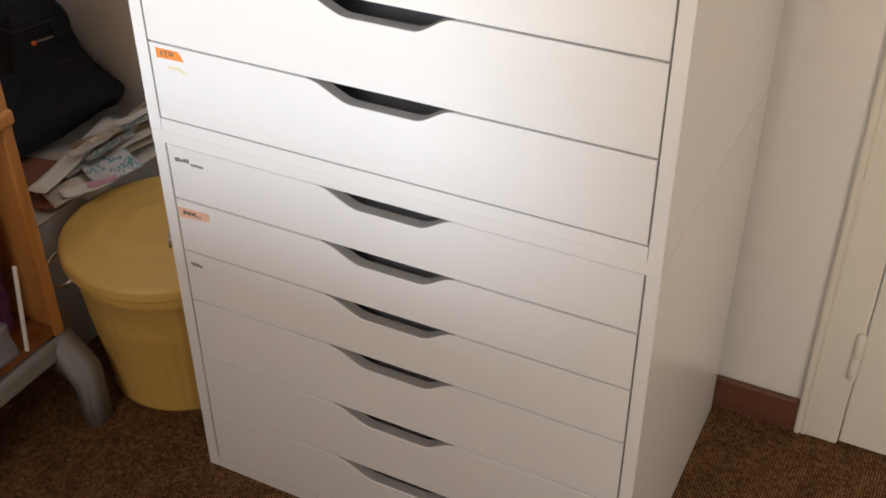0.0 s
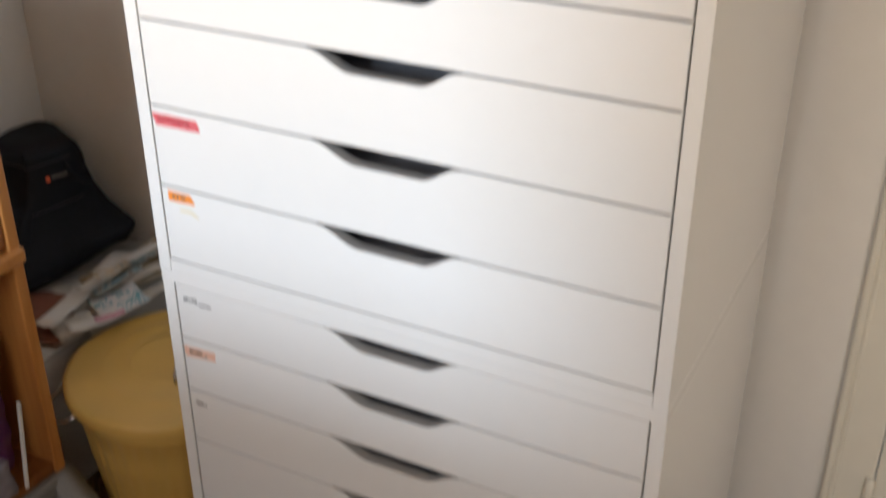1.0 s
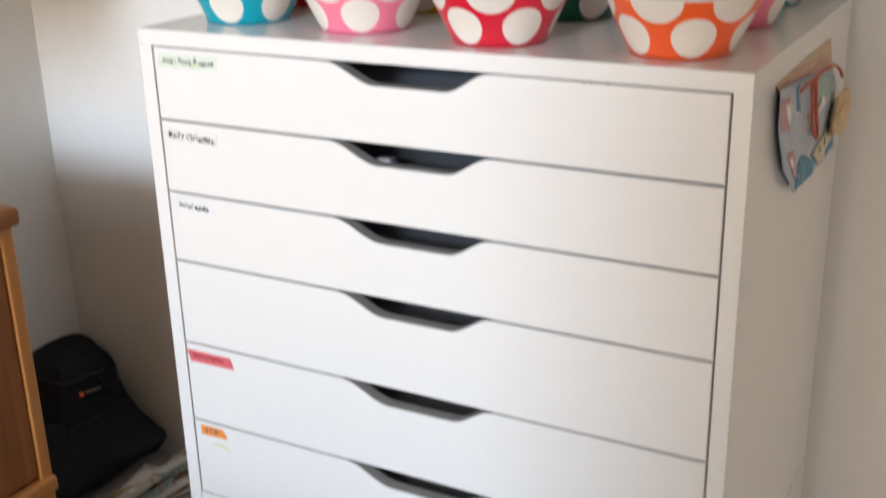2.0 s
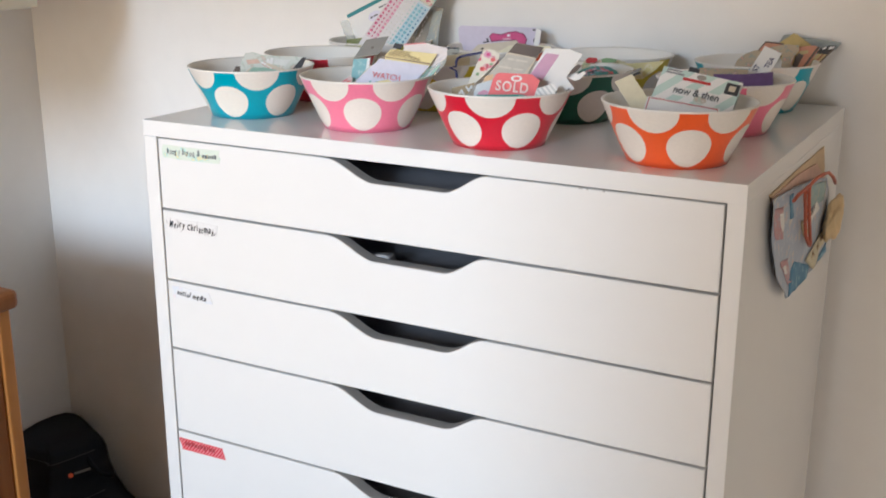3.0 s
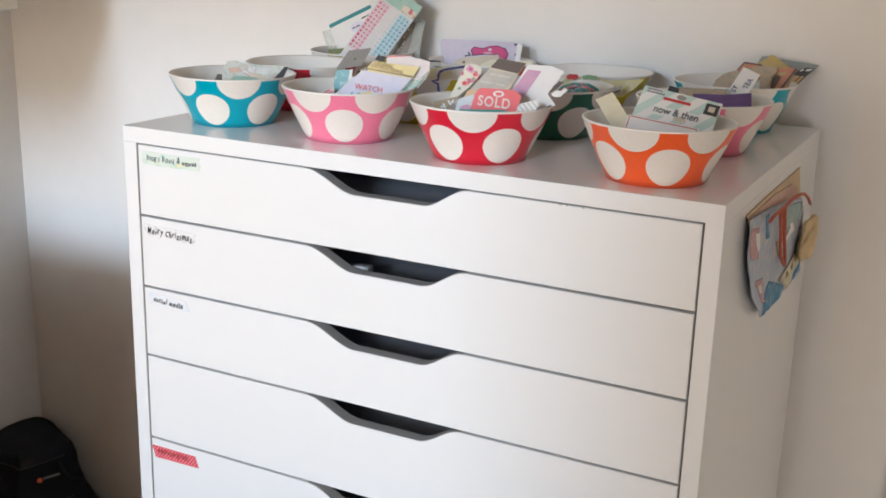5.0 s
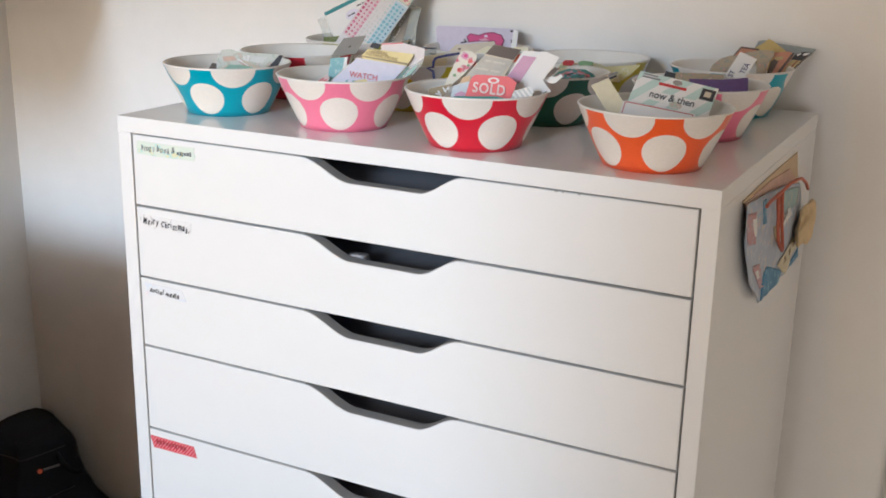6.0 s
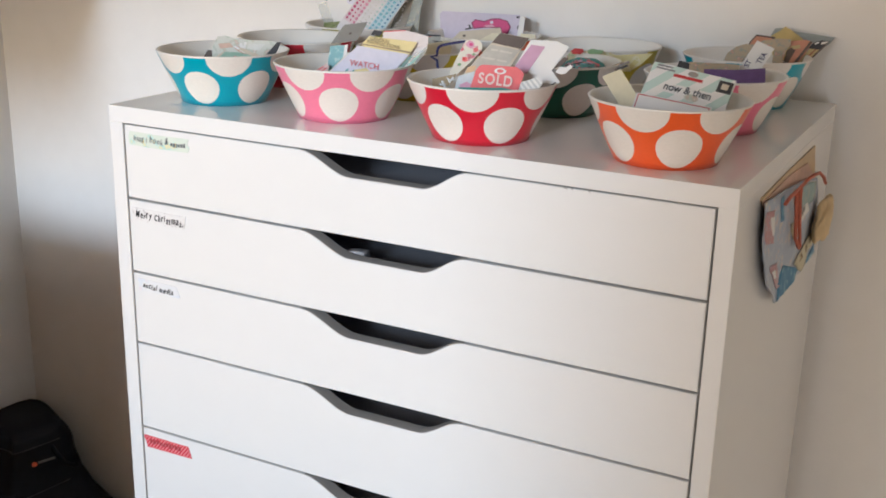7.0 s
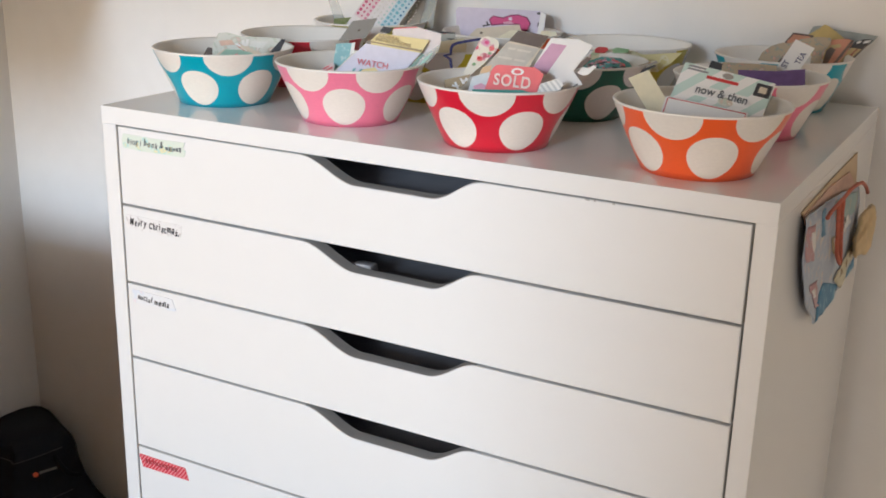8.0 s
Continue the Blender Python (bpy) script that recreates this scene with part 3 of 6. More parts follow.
def printed(c, name, outline, material, lift=0.0, label=""):
    z = c["thick"] + 0.0002 + lift
    return part(name, plate(outline, z, z + 0.00025), material, c, label)


def lettered(c, text, size, x, y, material, turn=0.0, squeeze=1.0, lift=0.0, bold=0.0, spread=1.0):
    words(text, size, "lettering", material, c, pose(x, y, c["thick"] + 0.0006 + lift, 0, 0, turn), 0, squeeze, bold=bold, spread=spread)


def text_bars(c, x, y, widths, h, material, gap=0.0012, lift=0.0):
    bm = bmesh.new()
    z = c["thick"] + 0.0002 + lift
    for w in widths:
        box(bm, x, x + w, y - h / 2, y + h / 2, z, z + 0.0002)
        x += w + gap
    part("print_bars", bm, material, c)


LILAC = paper("lilac_white_paper", (0.70, 0.68, 0.78))
YELLOW_P = paper("pale_yellow_paper", (0.80, 0.68, 0.34))
GREY_P = paper("grey_paper", (0.30, 0.28, 0.26))
TEAL_P = paper("teal_paper", (0.20, 0.44, 0.46))
MINT_P = paper("mint_paper", (0.36, 0.54, 0.47), vary=0.15)
BEIGE_P = paper("beige_paper", (0.62, 0.54, 0.42))
KRAFT_P = paper("kraft_paper", (0.36, 0.27, 0.16))
BROWN_P = paper("brown_paper", (0.13, 0.10, 0.085))
CORAL_P = paper("coral_card", (0.74, 0.16, 0.17))
ROSE_P = paper("rose_paper", (0.66, 0.35, 0.46))
CREAM_P = paper("cream_paper", (0.74, 0.68, 0.50))
VIOLET_P = paper("violet_paper", (0.15, 0.085, 0.22), vary=0.2)
NAVY_P = paper("navy_card", (0.03, 0.035, 0.13))
RED_P = paper("red_paper", (0.55, 0.05, 0.05))
MAGENTA_P = paper("pink_print", (0.62, 0.09, 0.24))
OLIVE_P = paper("straw_olive_paper", (0.50, 0.40, 0.20), vary=0.15)
SALMON_P = paper("salmon_paper", (0.56, 0.26, 0.17), vary=0.15)
DARK_P = paper("dark_print", (0.05, 0.05, 0.055))
SLATE_P = paper("slate_paper", (0.40, 0.40, 0.36), vary=0.18)
FLORAL_P = washi("flowered_paper", (0.66, 0.60, 0.48), [(0.56, 0.14, 0.18), (0.40, 0.10, 0.18), (0.30, 0.36, 0.26)], 110)
PAISLEY_P = washi("patterned_brown_paper", (0.43, 0.35, 0.25), [(0.29, 0.33, 0.28), (0.54, 0.31, 0.24), (0.52, 0.45, 0.36)], 130)
DOILY_P = washi("patterned_teal_paper", (0.09, 0.27, 0.23), [(0.52, 0.24, 0.24), (0.10, 0.10, 0.10), (0.30, 0.40, 0.30)], 130)
YELLOW_PRINT = washi("yellow_patterned_paper", (0.66, 0.60, 0.32), [(0.70, 0.66, 0.48), (0.62, 0.56, 0.26)], 70)
MINT_STRIPE = striped("mint_striped_card", (0.79, 0.78, 0.76), (0.52, 0.66, 0.61), 0.0165, (0, 0, radians(38)))
FINE_STRIPE = striped("fine_striped_card", (0.78, 0.77, 0.74), (0.55, 0.56, 0.55), 0.004, (0, 0, radians(-40)))
CLEAR = mat("clear_wrap", (0.62, 0.66, 0.62), 0.12, vary=0.05)
CLEAR.node_tree.nodes["Principled BSDF"].inputs["Alpha"].default_value = 0.35

def sheet(name, label, category, at, yaw, outline, material, lean=20.0):
    """A paper thing of any outline, given in millimetres in its own plane."""
    return card(name, label, category, at, lean, yaw, 0, 0, 0, material, outline=[(x / 1000, y / 1000) for x, y in outline])


def print_mm(c, name, outline, material, lift=0.0):
    printed(c, name, [(x / 1000, y / 1000) for x, y in outline], material, lift)


def eyelet(c, x, y, rx, ry):
    bm = bmesh.new()
    z = c["thick"] + 0.0006
    rings = [[bm.verts.new((x + k * rx * math.cos(i * math.pi / 9), y + k * ry * math.sin(i * math.pi / 9), z)) for i in range(18)] for k in (1.0, 0.58)]
    for i in range(18):
        bm.faces.new((rings[0][i], rings[0][(i + 1) % 18], rings[1][(i + 1) % 18], rings[1][i]))
    part("eyelet", bm, PAPER_WHITE, c)


STALE_PINK = paper("pale_pink_paper", (0.74, 0.56, 0.52))
LEAF_P = paper("leaf_paper", (0.22, 0.36, 0.18), vary=0.2)
SLATE_BLUE = paper("slate_blue_paper", (0.30, 0.34, 0.34), vary=0.15)
HAZE = mat("clear_taupe_wrap", (0.40, 0.36, 0.31), 0.2, vary=0.2, grain=40)
HAZE.node_tree.nodes["Principled BSDF"].inputs["Alpha"].default_value = 0.6
TICKET_BAR = paper("faint_print", (0.60, 0.56, 0.49))
FADED_WHITE = paper("faded_white_print", (0.76, 0.62, 0.58))
RUST_EDGE = paper("rust_edge_paper", (0.30, 0.12, 0.08))

# teal bowl
GREEN_P = washi("pale_green_print", (0.62, 0.63, 0.57), [(0.52, 0.56, 0.48), (0.60, 0.50, 0.42), (0.68, 0.67, 0.62)], 110)
SAGE_P = paper("sage_paper", (0.30, 0.46, 0.36), vary=0.12)
sheet("paper_scrap", "dark brown paper scrap in the teal bowl", "paper", (0.0439, 0.112, 1.243), 32, [(-7.9, -5.9), (-1.1, 6.3), (8.8, 5.4), (0, -5.8)], BROWN_P)
c = sheet("paper_card", "dark-edged pale printed card in the teal bowl", "card", (0.076, 0.135, 1.2526), 31, [(-35.3, -16.9), (-35.5, -1.8), (-29.7, 11.4), (-20.8, 12.7), (-5.9, 8.6), (28.9, 7.6), (41.3, 5.9), (34.1, -9.7), (23.3, -18)], GREEN_P)
print_mm(c, "edge", [(23.2, -9.9), (36.9, 6.1), (41.3, 5.9), (34.1, -9.7), (29.2, -15.9)], DARK_P)
print_mm(c, "print", [(-28.6, 3.3), (-15.7, 4.4), (-11.7, -0.4), (-26.6, -2.3)], paper("peach_print", (0.66, 0.46, 0.36), vary=0.2))
print_mm(c, "print", [(5.1, 3.9), (23, 3.4), (17.1, -4), (3.2, -1.8)], paper("pale_print", (0.70, 0.70, 0.66)))
print_mm(c, "letter", [(-12.3, -0), (-9.2, 1.2), (3.3, -6.2), (0.3, -7.5)], PAPER_WHITE, 0.0006)
print_mm(c, "letter", [(-5.2, 3.7), (-2, 4.4), (0.5, -5.2), (-3.1, -5.3)], PAPER_WHITE, 0.0006)
print_mm(c, "letter", [(0.1, 5.4), (3.1, 5.1), (1.6, -2.2), (-1.2, -1.4)], PAPER_WHITE, 0.0006)
print_mm(c, "print", [(-11.1, -1.2), (-7.8, 1.3), (3.3, -7.4), (-0.7, -8.3)], SALMON_P, 0.0003)
c = sheet("paper_scrap", "mint paper label with red print in the teal bowl", "paper", (0.0778, 0.118, 1.2438), 31, [(-26.2, -5.7), (-14.6, 5.2), (2.1, 5.1), (18.9, 1.4), (20, -6)], SAGE_P)
print_mm(c, "print", [(-6, -1.8), (-0.6, 1.1), (0.7, -2.5), (-4.8, -3.4)], CORAL_P)
print_mm(c, "edge", [(-26.2, -3.7), (-14.6, 5.2), (-13.2, 4.5), (-23.7, -4.7)], BEIGE_P)
sheet("paper_strip", "beige paper strip in the teal bowl", "paper", (0.1096, 0.108, 1.2489), 30, [(-16.6, 6.5), (-14.4, 8.5), (11.5, -2.3), (11.6, -6.2), (7.7, -6.3)], BEIGE_P)
sheet("paper_scrap", "small rust and cream scrap in the teal bowl", "paper", (0.1202, 0.104, 1.2456), 30, [(-5.2, -2.8), (-4.4, 4.8), (4.7, 0.7), (4.8, -2.6)], FLORAL_P)

# pink bowl
sheet("paper_card", "mottled teal card in the pink bowl", "card", (0.2195, 0.1, 1.2577), 27, [(-5.3, 10.8), (10.2, 12.2), (8.4, -0.7), (-6.2, -15.9), (-7.2, -6.6)], washi("teal_print", (0.24, 0.46, 0.49), [(0.30, 0.52, 0.54), (0.46, 0.60, 0.60)], 160))
sheet("paper_strip", "white strip with a dark edge in the pink bowl", "paper", (0.2299, 0.104, 1.2643), 26, [(-0.9, 5.4), (2.4, 6.3), (1.3, -4.3), (-2.6, -7.2)], PAPER_WHITE)
c = sheet("paper_card", "shiny grey card propped on the rims of two bowls", "card", (0.1847, 0.19, 1.2718), 26, [(-9.6, 8.3), (16.6, 12.4), (11.6, 1.9), (5.1, -9.3), (-23.7, -13.5)], paper("grey_foil_card", (0.26, 0.25, 0.23), 0.3))
print_mm(c, "print", [(-3.2, -0.5), (-0.7, -0.1), (-1, -2.1), (-3.6, -2.6)], BROWN_P)
c = sheet("paper_sheet", "pale sheet with a coral edge in the pink bowl", "paper", (0.2809, 0.136, 1.2783), 24, [(-22.3, 2.5), (-20.6, 6), (1.4, 7.7), (25.6, 2.2), (25.2, -8.6), (-9.7, -9.7)], paper("blush_sheet", (0.75, 0.68, 0.66)))
print_mm(c, "edge", [(-21.1, 5.1), (-20.6, 6.2), (1.4, 7.9), (2.4, 7.1)], CORAL_P)
c = sheet("paper_sheet", "pinkish white sheet in the pink bowl", "paper", (0.2759, 0.13, 1.2661), 24, [(-28.4, -1.4), (-14.4, 13.9), (-5.3, 17.3), (32.9, 8.9), (31.3, 3.3), (11.3, -20.4), (-27.4, -21.8)], paper("blush_paper", (0.76, 0.70, 0.68)))
c = sheet("paper_card", "pale yellow instruction card in the pink bowl", "card", (0.2709, 0.122, 1.2663), 25, [(-27.2, 5.9), (-20.2, 13.9), (29.6, 8.8), (23.3, -2.3), (17.3, -12.6), (-23, -13.9)], YELLOW_P)
lettered(c, "GENERAL", 0.005, -0.0090, 0.0096, KRAFT_P, -10, 1, 0.0006)
lettered(c, "INSTRUCTIONS", 0.005, -0.0054, 0.0051, KRAFT_P, -10, 1, 0.0006)
print_mm(c, "line", [(-27.9, 4.8), (-27.2, 5.9), (23.3, -1.4), (22.4, -3.2)], KRAFT_P, 0.0002)
sheet("paper_strip", "dark green slip beside the white card in the pink bowl", "paper", (0.2917, 0.116, 1.2525), 24, [(-10.3, -9.7), (6.8, 11.3), (9.8, 10), (-6.2, -11.4)], paper("bottle_green_paper", (0.22, 0.32, 0.28)))
c = sheet("sticker_pack", "clear wrapped mint slip in the pink bowl", "sticker pack", (0.3029, 0.119, 1.2579), 23, [(-15.9, -14.7), (-2.4, 4), (13.3, 16.2), (11.8, 9), (-6.8, -14.4)], CLEAR)
print_mm(c, "panel", [(-13.2, -13.7), (-0.5, 2.2), (6.5, 7.9), (4.8, 4.2), (-7.8, -13)], MINT_P)
c = sheet("paper_card", "lilac-white card with coloured lettering in the pink bowl", "card", (0.2555, 0.105, 1.2492), 26, [(-10.4, 22), (43.3, 14.3), (26.3, -5.8), (21, -10.2), (-39.3, -12), (-40.9, -8.4)], LILAC)
lettered(c, "WATCH", 0.0086, -0.0027, 0.0018, CORAL_P, -8, 0.95, 0.0006)
print_mm(c, "lettering_bar", [(-23.9, -7.9), (-21.3, -2.8), (-18.6, -2.2), (-21.1, -8.3)], TEAL_P, 0.0002)
print_mm(c, "lettering_bar", [(-19.3, -7.2), (-13.1, -2.6), (-11.2, -3.3), (-16.5, -8.2)], TEAL_P, 0.0002)
print_mm(c, "lettering_bar", [(-14, -3.3), (-0.3, -1.1), (2.5, -4.3), (-1, -6.6), (-13, -5.7)], YELLOW_P, 0.0002)
print_mm(c, "lettering_bar", [(-8.3, -7.4), (2.6, -5.8), (2.7, -7.6), (-8.3, -8.3)], TEAL_P, 0.0002)
sheet("binder_clip", "small black clip on the cards", "clip", (0.2552, 0.125, 1.2821), 25, [(-3.1, 3.4), (6.2, 1.7), (3.1, -3.4), (-6.2, -1.8)], DARK_P)
c = sheet("paper_scrap", "white scrap with red letters in the pink bowl", "paper", (0.2154, 0.085, 1.2459), 27, [(-8.1, -1.1), (2.6, 6), (5.3, 3.3), (4.2, -3.1), (-3.9, -5.2)], STALE_PINK)
print_mm(c, "lettering_bar", [(-5.9, -0.3), (-0.5, 2.8), (0.2, 1.7), (-5.2, -1.4)], CORAL_P)
print_mm(c, "lettering_bar", [(-4, -2.1), (2.8, 1.8), (3.6, 0.7), (-3.3, -3.2)], CORAL_P)

# red bowl
c = sheet("gift_tag", "brown-topped ticket card in the red bowl", "card", (0.4047, 0.1, 1.2681), 20, [(2.1, 28), (29.6, 23.8), (22.7, 12.3), (10.7, -10.1), (5.3, -29.1), (-33.8, -30.9), (-30.1, -11.1), (-7.3, 16.8)], BEIGE_P)
print_mm(c, "panel", [(1.6, 27.7), (29.5, 23.7), (22.3, 12.8), (-6.2, 18.1)], BROWN_P)
print_mm(c, "panel", [(-7.3, 16.2), (21.4, 11.9), (8.7, -5.9), (-26.1, -6.9)], paper("ticket_panel", (0.50, 0.47, 0.41), vary=0.15))
print_mm(c, "print_bar", [(-5.8, 12.3), (0.7, 11.4), (-0.2, 9.6), (-6.7, 10.5)], TICKET_BAR, 0.0003)
print_mm(c, "print_bar", [(2.4, 11.1), (14.4, 9.4), (13.5, 7.6), (1.6, 9.3)], TICKET_BAR, 0.0003)
print_mm(c, "print_bar", [(-14.1, 4.2), (-1.7, 2.5), (-2.9, 0.8), (-15.3, 2.5)], TICKET_BAR, 0.0003)
print_mm(c, "print_bar", [(0.5, 2.1), (9.9, 0.8), (9.1, -0.9), (-0.5, 0.4)], TICKET_BAR, 0.0003)
print_mm(c, "panel", [(-27.8, -6.7), (-19.9, -4.6), (-21.2, -11.5), (-30, -12.3)], paper("peach_panel", (0.70, 0.48, 0.28)), 0.0003)
c = sheet("gift_tag", "white card with a mauve stripe in the red bowl", "card", (0.462, 0.088, 1.2736), 18, [(-17.1, 20.5), (6.6, 20.1), (19.4, 15.5), (14.4, 7.7), (4.3, -7.6), (13.2, -18.6), (-9, -29.4), (-32, -8.3)], PAPER_WHITE)
print_mm(c, "stripe", [(-16.4, 15.6), (-3.2, 14.4), (-18.9, -12.1), (-30.5, -5.7)], paper("mauve_print", (0.58, 0.34, 0.47)))
print_mm(c, "print_bar", [(-7.3, -25.6), (-3.9, -20.2), (-3.1, -21.1), (-6.3, -25.9)], DARK_P)
print_mm(c, "print_bar", [(5, -20.7), (9, -18.2), (9.4, -19.3), (5.7, -22)], DARK_P)
sheet("paper_scrap", "white scalloped paper offcut at the rim of the red bowl", "paper", (0.4826, 0.08, 1.2696), 17, [(-8.7, -2.9), (-4.4, 2.5), (0.2, 1.8), (4.7, 4.8), (7.1, 2.8), (3.6, -0.7), (0.9, -3.7), (-3.3, -4.7)], PAPER_WHITE)
sheet("paper_scrap", "torn dark paper scrap at the rim of the red bowl", "paper", (0.4735, 0.093, 1.2738), 17, [(-7.1, -7), (-2.8, 0), (2.6, 5.4), (6.3, 3.9), (1, -2.3)], BROWN_P)
c = sheet("paper_strip", "flowered paper strip with pink roses in the red bowl", "paper", (0.3663, 0.115, 1.2717), 21, [(-17.7, -21.4), (-8.6, 1), (-3.2, 12.7), (2.8, 14.3), (9.1, 13.3), (13.6, 9.6), (13.1, 3.3), (2.9, -9.1), (-12.3, -23.8)], washi("rose_flower_paper", (0.72, 0.67, 0.56), [(0.64, 0.32, 0.36), (0.58, 0.10, 0.15), (0.34, 0.40, 0.28)], 130))
print_mm(c, "flower", [(5.4, 8.3), (5.5, 7.1), (4.3, 5.8), (4, 4.3), (2, 5), (0.3, 5.1), (-0.6, 6), (-1.4, 6.3), (-3.1, 7.9), (-2.7, 9.1), (-1.1, 10.8), (-0.3, 12), (1.6, 11), (3.2, 11.9), (4.6, 10.4), (5.5, 9.4)], ROSE_P)
print_mm(c, "flower", [(4.6, 8.6), (4.1, 7.9), (4, 7.2), (3.2, 6.5), (2.2, 6.7), (1.4, 6.8), (0.9, 7.3), (-0.1, 7.9), (0.5, 8.4), (0.3, 9.1), (0.6, 9.6), (1, 9.9), (2, 10), (2.9, 10), (3.4, 10), (3.8, 9.3)], MAGENTA_P, 0.0003)
print_mm(c, "flower", [(10.4, 3.2), (9.3, 2.4), (9.5, 1.5), (8.3, 1.2), (7.5, 0.9), (6.7, 0.8), (5.3, 1), (4.8, 1.9), (5.4, 3), (4.4, 3.9), (5.5, 4.9), (6.2, 5.4), (7.2, 5), (8.2, 4.8), (8.9, 5.1), (9.5, 3.8)], CORAL_P)
print_mm(c, "flower", [(-0.8, -6.7), (0.1, -7.7), (-1.1, -8.3), (-1.6, -9.2), (-3.1, -8.9), (-4, -8.9), (-5.5, -8.5), (-5.3, -8), (-5.9, -7), (-5.6, -5.9), (-5.8, -5.2), (-4.8, -4.5), (-3.4, -4.3), (-2.4, -4.4), (-1.4, -4.5), (0, -5.7)], CORAL_P)
print_mm(c, "flower", [(-2.6, -6.3), (-2.6, -6.7), (-2.8, -7.4), (-3.2, -7.2), (-3.7, -7.6), (-4.4, -7.5), (-4.9, -7.4), (-5.3, -6.9), (-5.2, -6.4), (-4.9, -5.8), (-5.1, -5.3), (-4.3, -5.1), (-3.8, -5), (-3.2, -5.1), (-2.7, -5.3), (-2.6, -5.7)], RED_P, 0.0003)
print_mm(c, "flower", [(7.3, -1.5), (7.2, -2.1), (6.7, -2.2), (6.3, -2.5), (5.6, -2.9), (5.2, -2.6), (4.5, -2.5), (4.1, -2.2), (4.3, -1.6), (3.9, -1.3), (4.3, -0.9), (4.8, -0.3), (5.5, -0.3), (6.2, -0.5), (6.6, -0.7), (7.1, -1)], LEAF_P)
print_mm(c, "flower", [(-6.4, -12.1), (-6.8, -12.6), (-6.7, -13.2), (-7.2, -13.6), (-8, -13.6), (-8.8, -13.6), (-9, -13.5), (-10, -12.7), (-9.9, -12.2), (-10, -11.7), (-9.3, -11.1), (-9, -11), (-8.2, -10.5), (-7.4, -10.7), (-7, -10.8), (-6.3, -11.6)], LEAF_P)
c = sheet("paper_card", "kraft tag with white letters in the red bowl", "card", (0.3643, 0.066, 1.2474), 22, [(-10.9, 4.1), (12.8, 10), (9.5, 2.4), (-1.7, -7.9), (-9.9, -8.3)], KRAFT_P)
print_mm(c, "letter", [(-3.6, 0.1), (2.9, -0.6), (2.3, -2.3), (-3.5, -1.7)], PAPER_WHITE)
print_mm(c, "letter", [(-2, 2.2), (0, 2.7), (3.4, -3.7), (1.5, -4.4)], PAPER_WHITE)
print_mm(c, "letter", [(2.9, 6.2), (4.9, 5.6), (7.6, 1.3), (5.9, 0.5)], PAPER_WHITE)
print_mm(c, "letter", [(6.3, 4.6), (10.3, 5.5), (10.1, 3.8), (6.8, 2.9)], PAPER_WHITE)
print_mm(c, "letter", [(8.6, 7.1), (10.3, 6.5), (7.2, 1.3), (5.8, 1.9)], PAPER_WHITE)
sheet("paper_card", "pale blue-white card in the red bowl", "card", (0.3916, 0.058, 1.2524), 21, [(-6.5, 5.4), (8.4, 10.7), (8.4, -6.9), (-10.5, -9.4)], paper("ice_paper", (0.62, 0.66, 0.68), vary=0.15))
sheet("paper_scrap", "rose paper scrap in the red bowl", "paper", (0.3942, 0.054, 1.2495), 21, [(-5.8, 0.9), (0.7, 4), (5.3, 2), (4.4, -3.3), (-4.6, -3.7)], ROSE_P)
sheet("paper_strip", "teal paper strip in the red bowl", "paper", (0.4302, 0.03, 1.2506), 20, [(-28.3, 3), (13.3, 4.4), (23.3, 2), (17.1, -3.9), (-25.8, -5.2)], paper("sea_green_paper", (0.05, 0.26, 0.22)))
sheet("paper_card", "fine striped card in the red bowl", "card", (0.4617, 0.052, 1.2559), 18, [(-9.7, 3.1), (5.8, 8.8), (10.2, 3.4), (4.7, -7.3), (-11.2, -8.2)], FINE_STRIPE)
c = sheet("gift_tag", "coral price tag with white lettering in the red bowl", "tag", (0.4279, 0.043, 1.2645), 20, [(-14.5, 6.4), (-12.7, 8.2), (-9.9, 8.8), (20, 7.9), (23.9, 5.5), (28, 1.9), (22.2, -16), (-21.1, -14.9), (-20.3, -11.3), (-16.5, 3.1)], CORAL_P)
lettered(c, "SOLD", 0.0136, 0.0020, -0.0054, FADED_WHITE, -5, 0.84, 0.0006, bold=0.0003, spread=1.16)
eyelet(c, 0.0059, 0.0034, 0.0054, 0.0030)

# speech-bubble frame in the yellow bowl
c = thing("paper_speech_bubble", "navy paper speech bubble outline standing in the yellow bowl", "paper shape", "paper things in the bowls", m=in_plane(0.3207, 0.166, 1.2582, 20, 22, 0))
loop = [(x / 1000, y / 1000, 0) for x, y in [(-9.7, 12.3), (0.9, 14.8), (14.6, 17.4), (16.2, 15.2), (14.8, 0.5), (13.3, -11.9), (10.5, -14.2), (0.9, -16.1), (-8, -16.5), (-11.9, -14.4), (-13.3, -9), (-14, -3.6), (-21, -0.1), (-14.3, 1.3), (-14.3, 6.5), (-13, 10.2)]]
part("outline", tube(loop + loop[:1], 0.0014, 6), NAVY_P, c)
sheet("paper_card", "cream card in the yellow bowl", "card", (0.2735, 0.225, 1.2528), 22, [(-21.6, 7.7), (11.9, 14), (16.2, 7.2), (13.7, -16.9), (-20.4, -12.2)], CREAM_P)
sheet("paper_strip", "dark-edged pale strip in the yellow bowl", "paper", (0.2439, 0.262, 1.2664), 23, [(-13.7, 1.4), (12.7, 0.8), (13.2, -0.8), (-12.5, -1.3)], DARK_P)
sheet("paper_strip", "dark thin strip lying in the yellow bowl", "paper", (0.2716, 0.24, 1.263), 22, [(-11, 1.3), (9.1, 0.4), (8.8, -1), (-6.9, -0.6)], DARK_P)
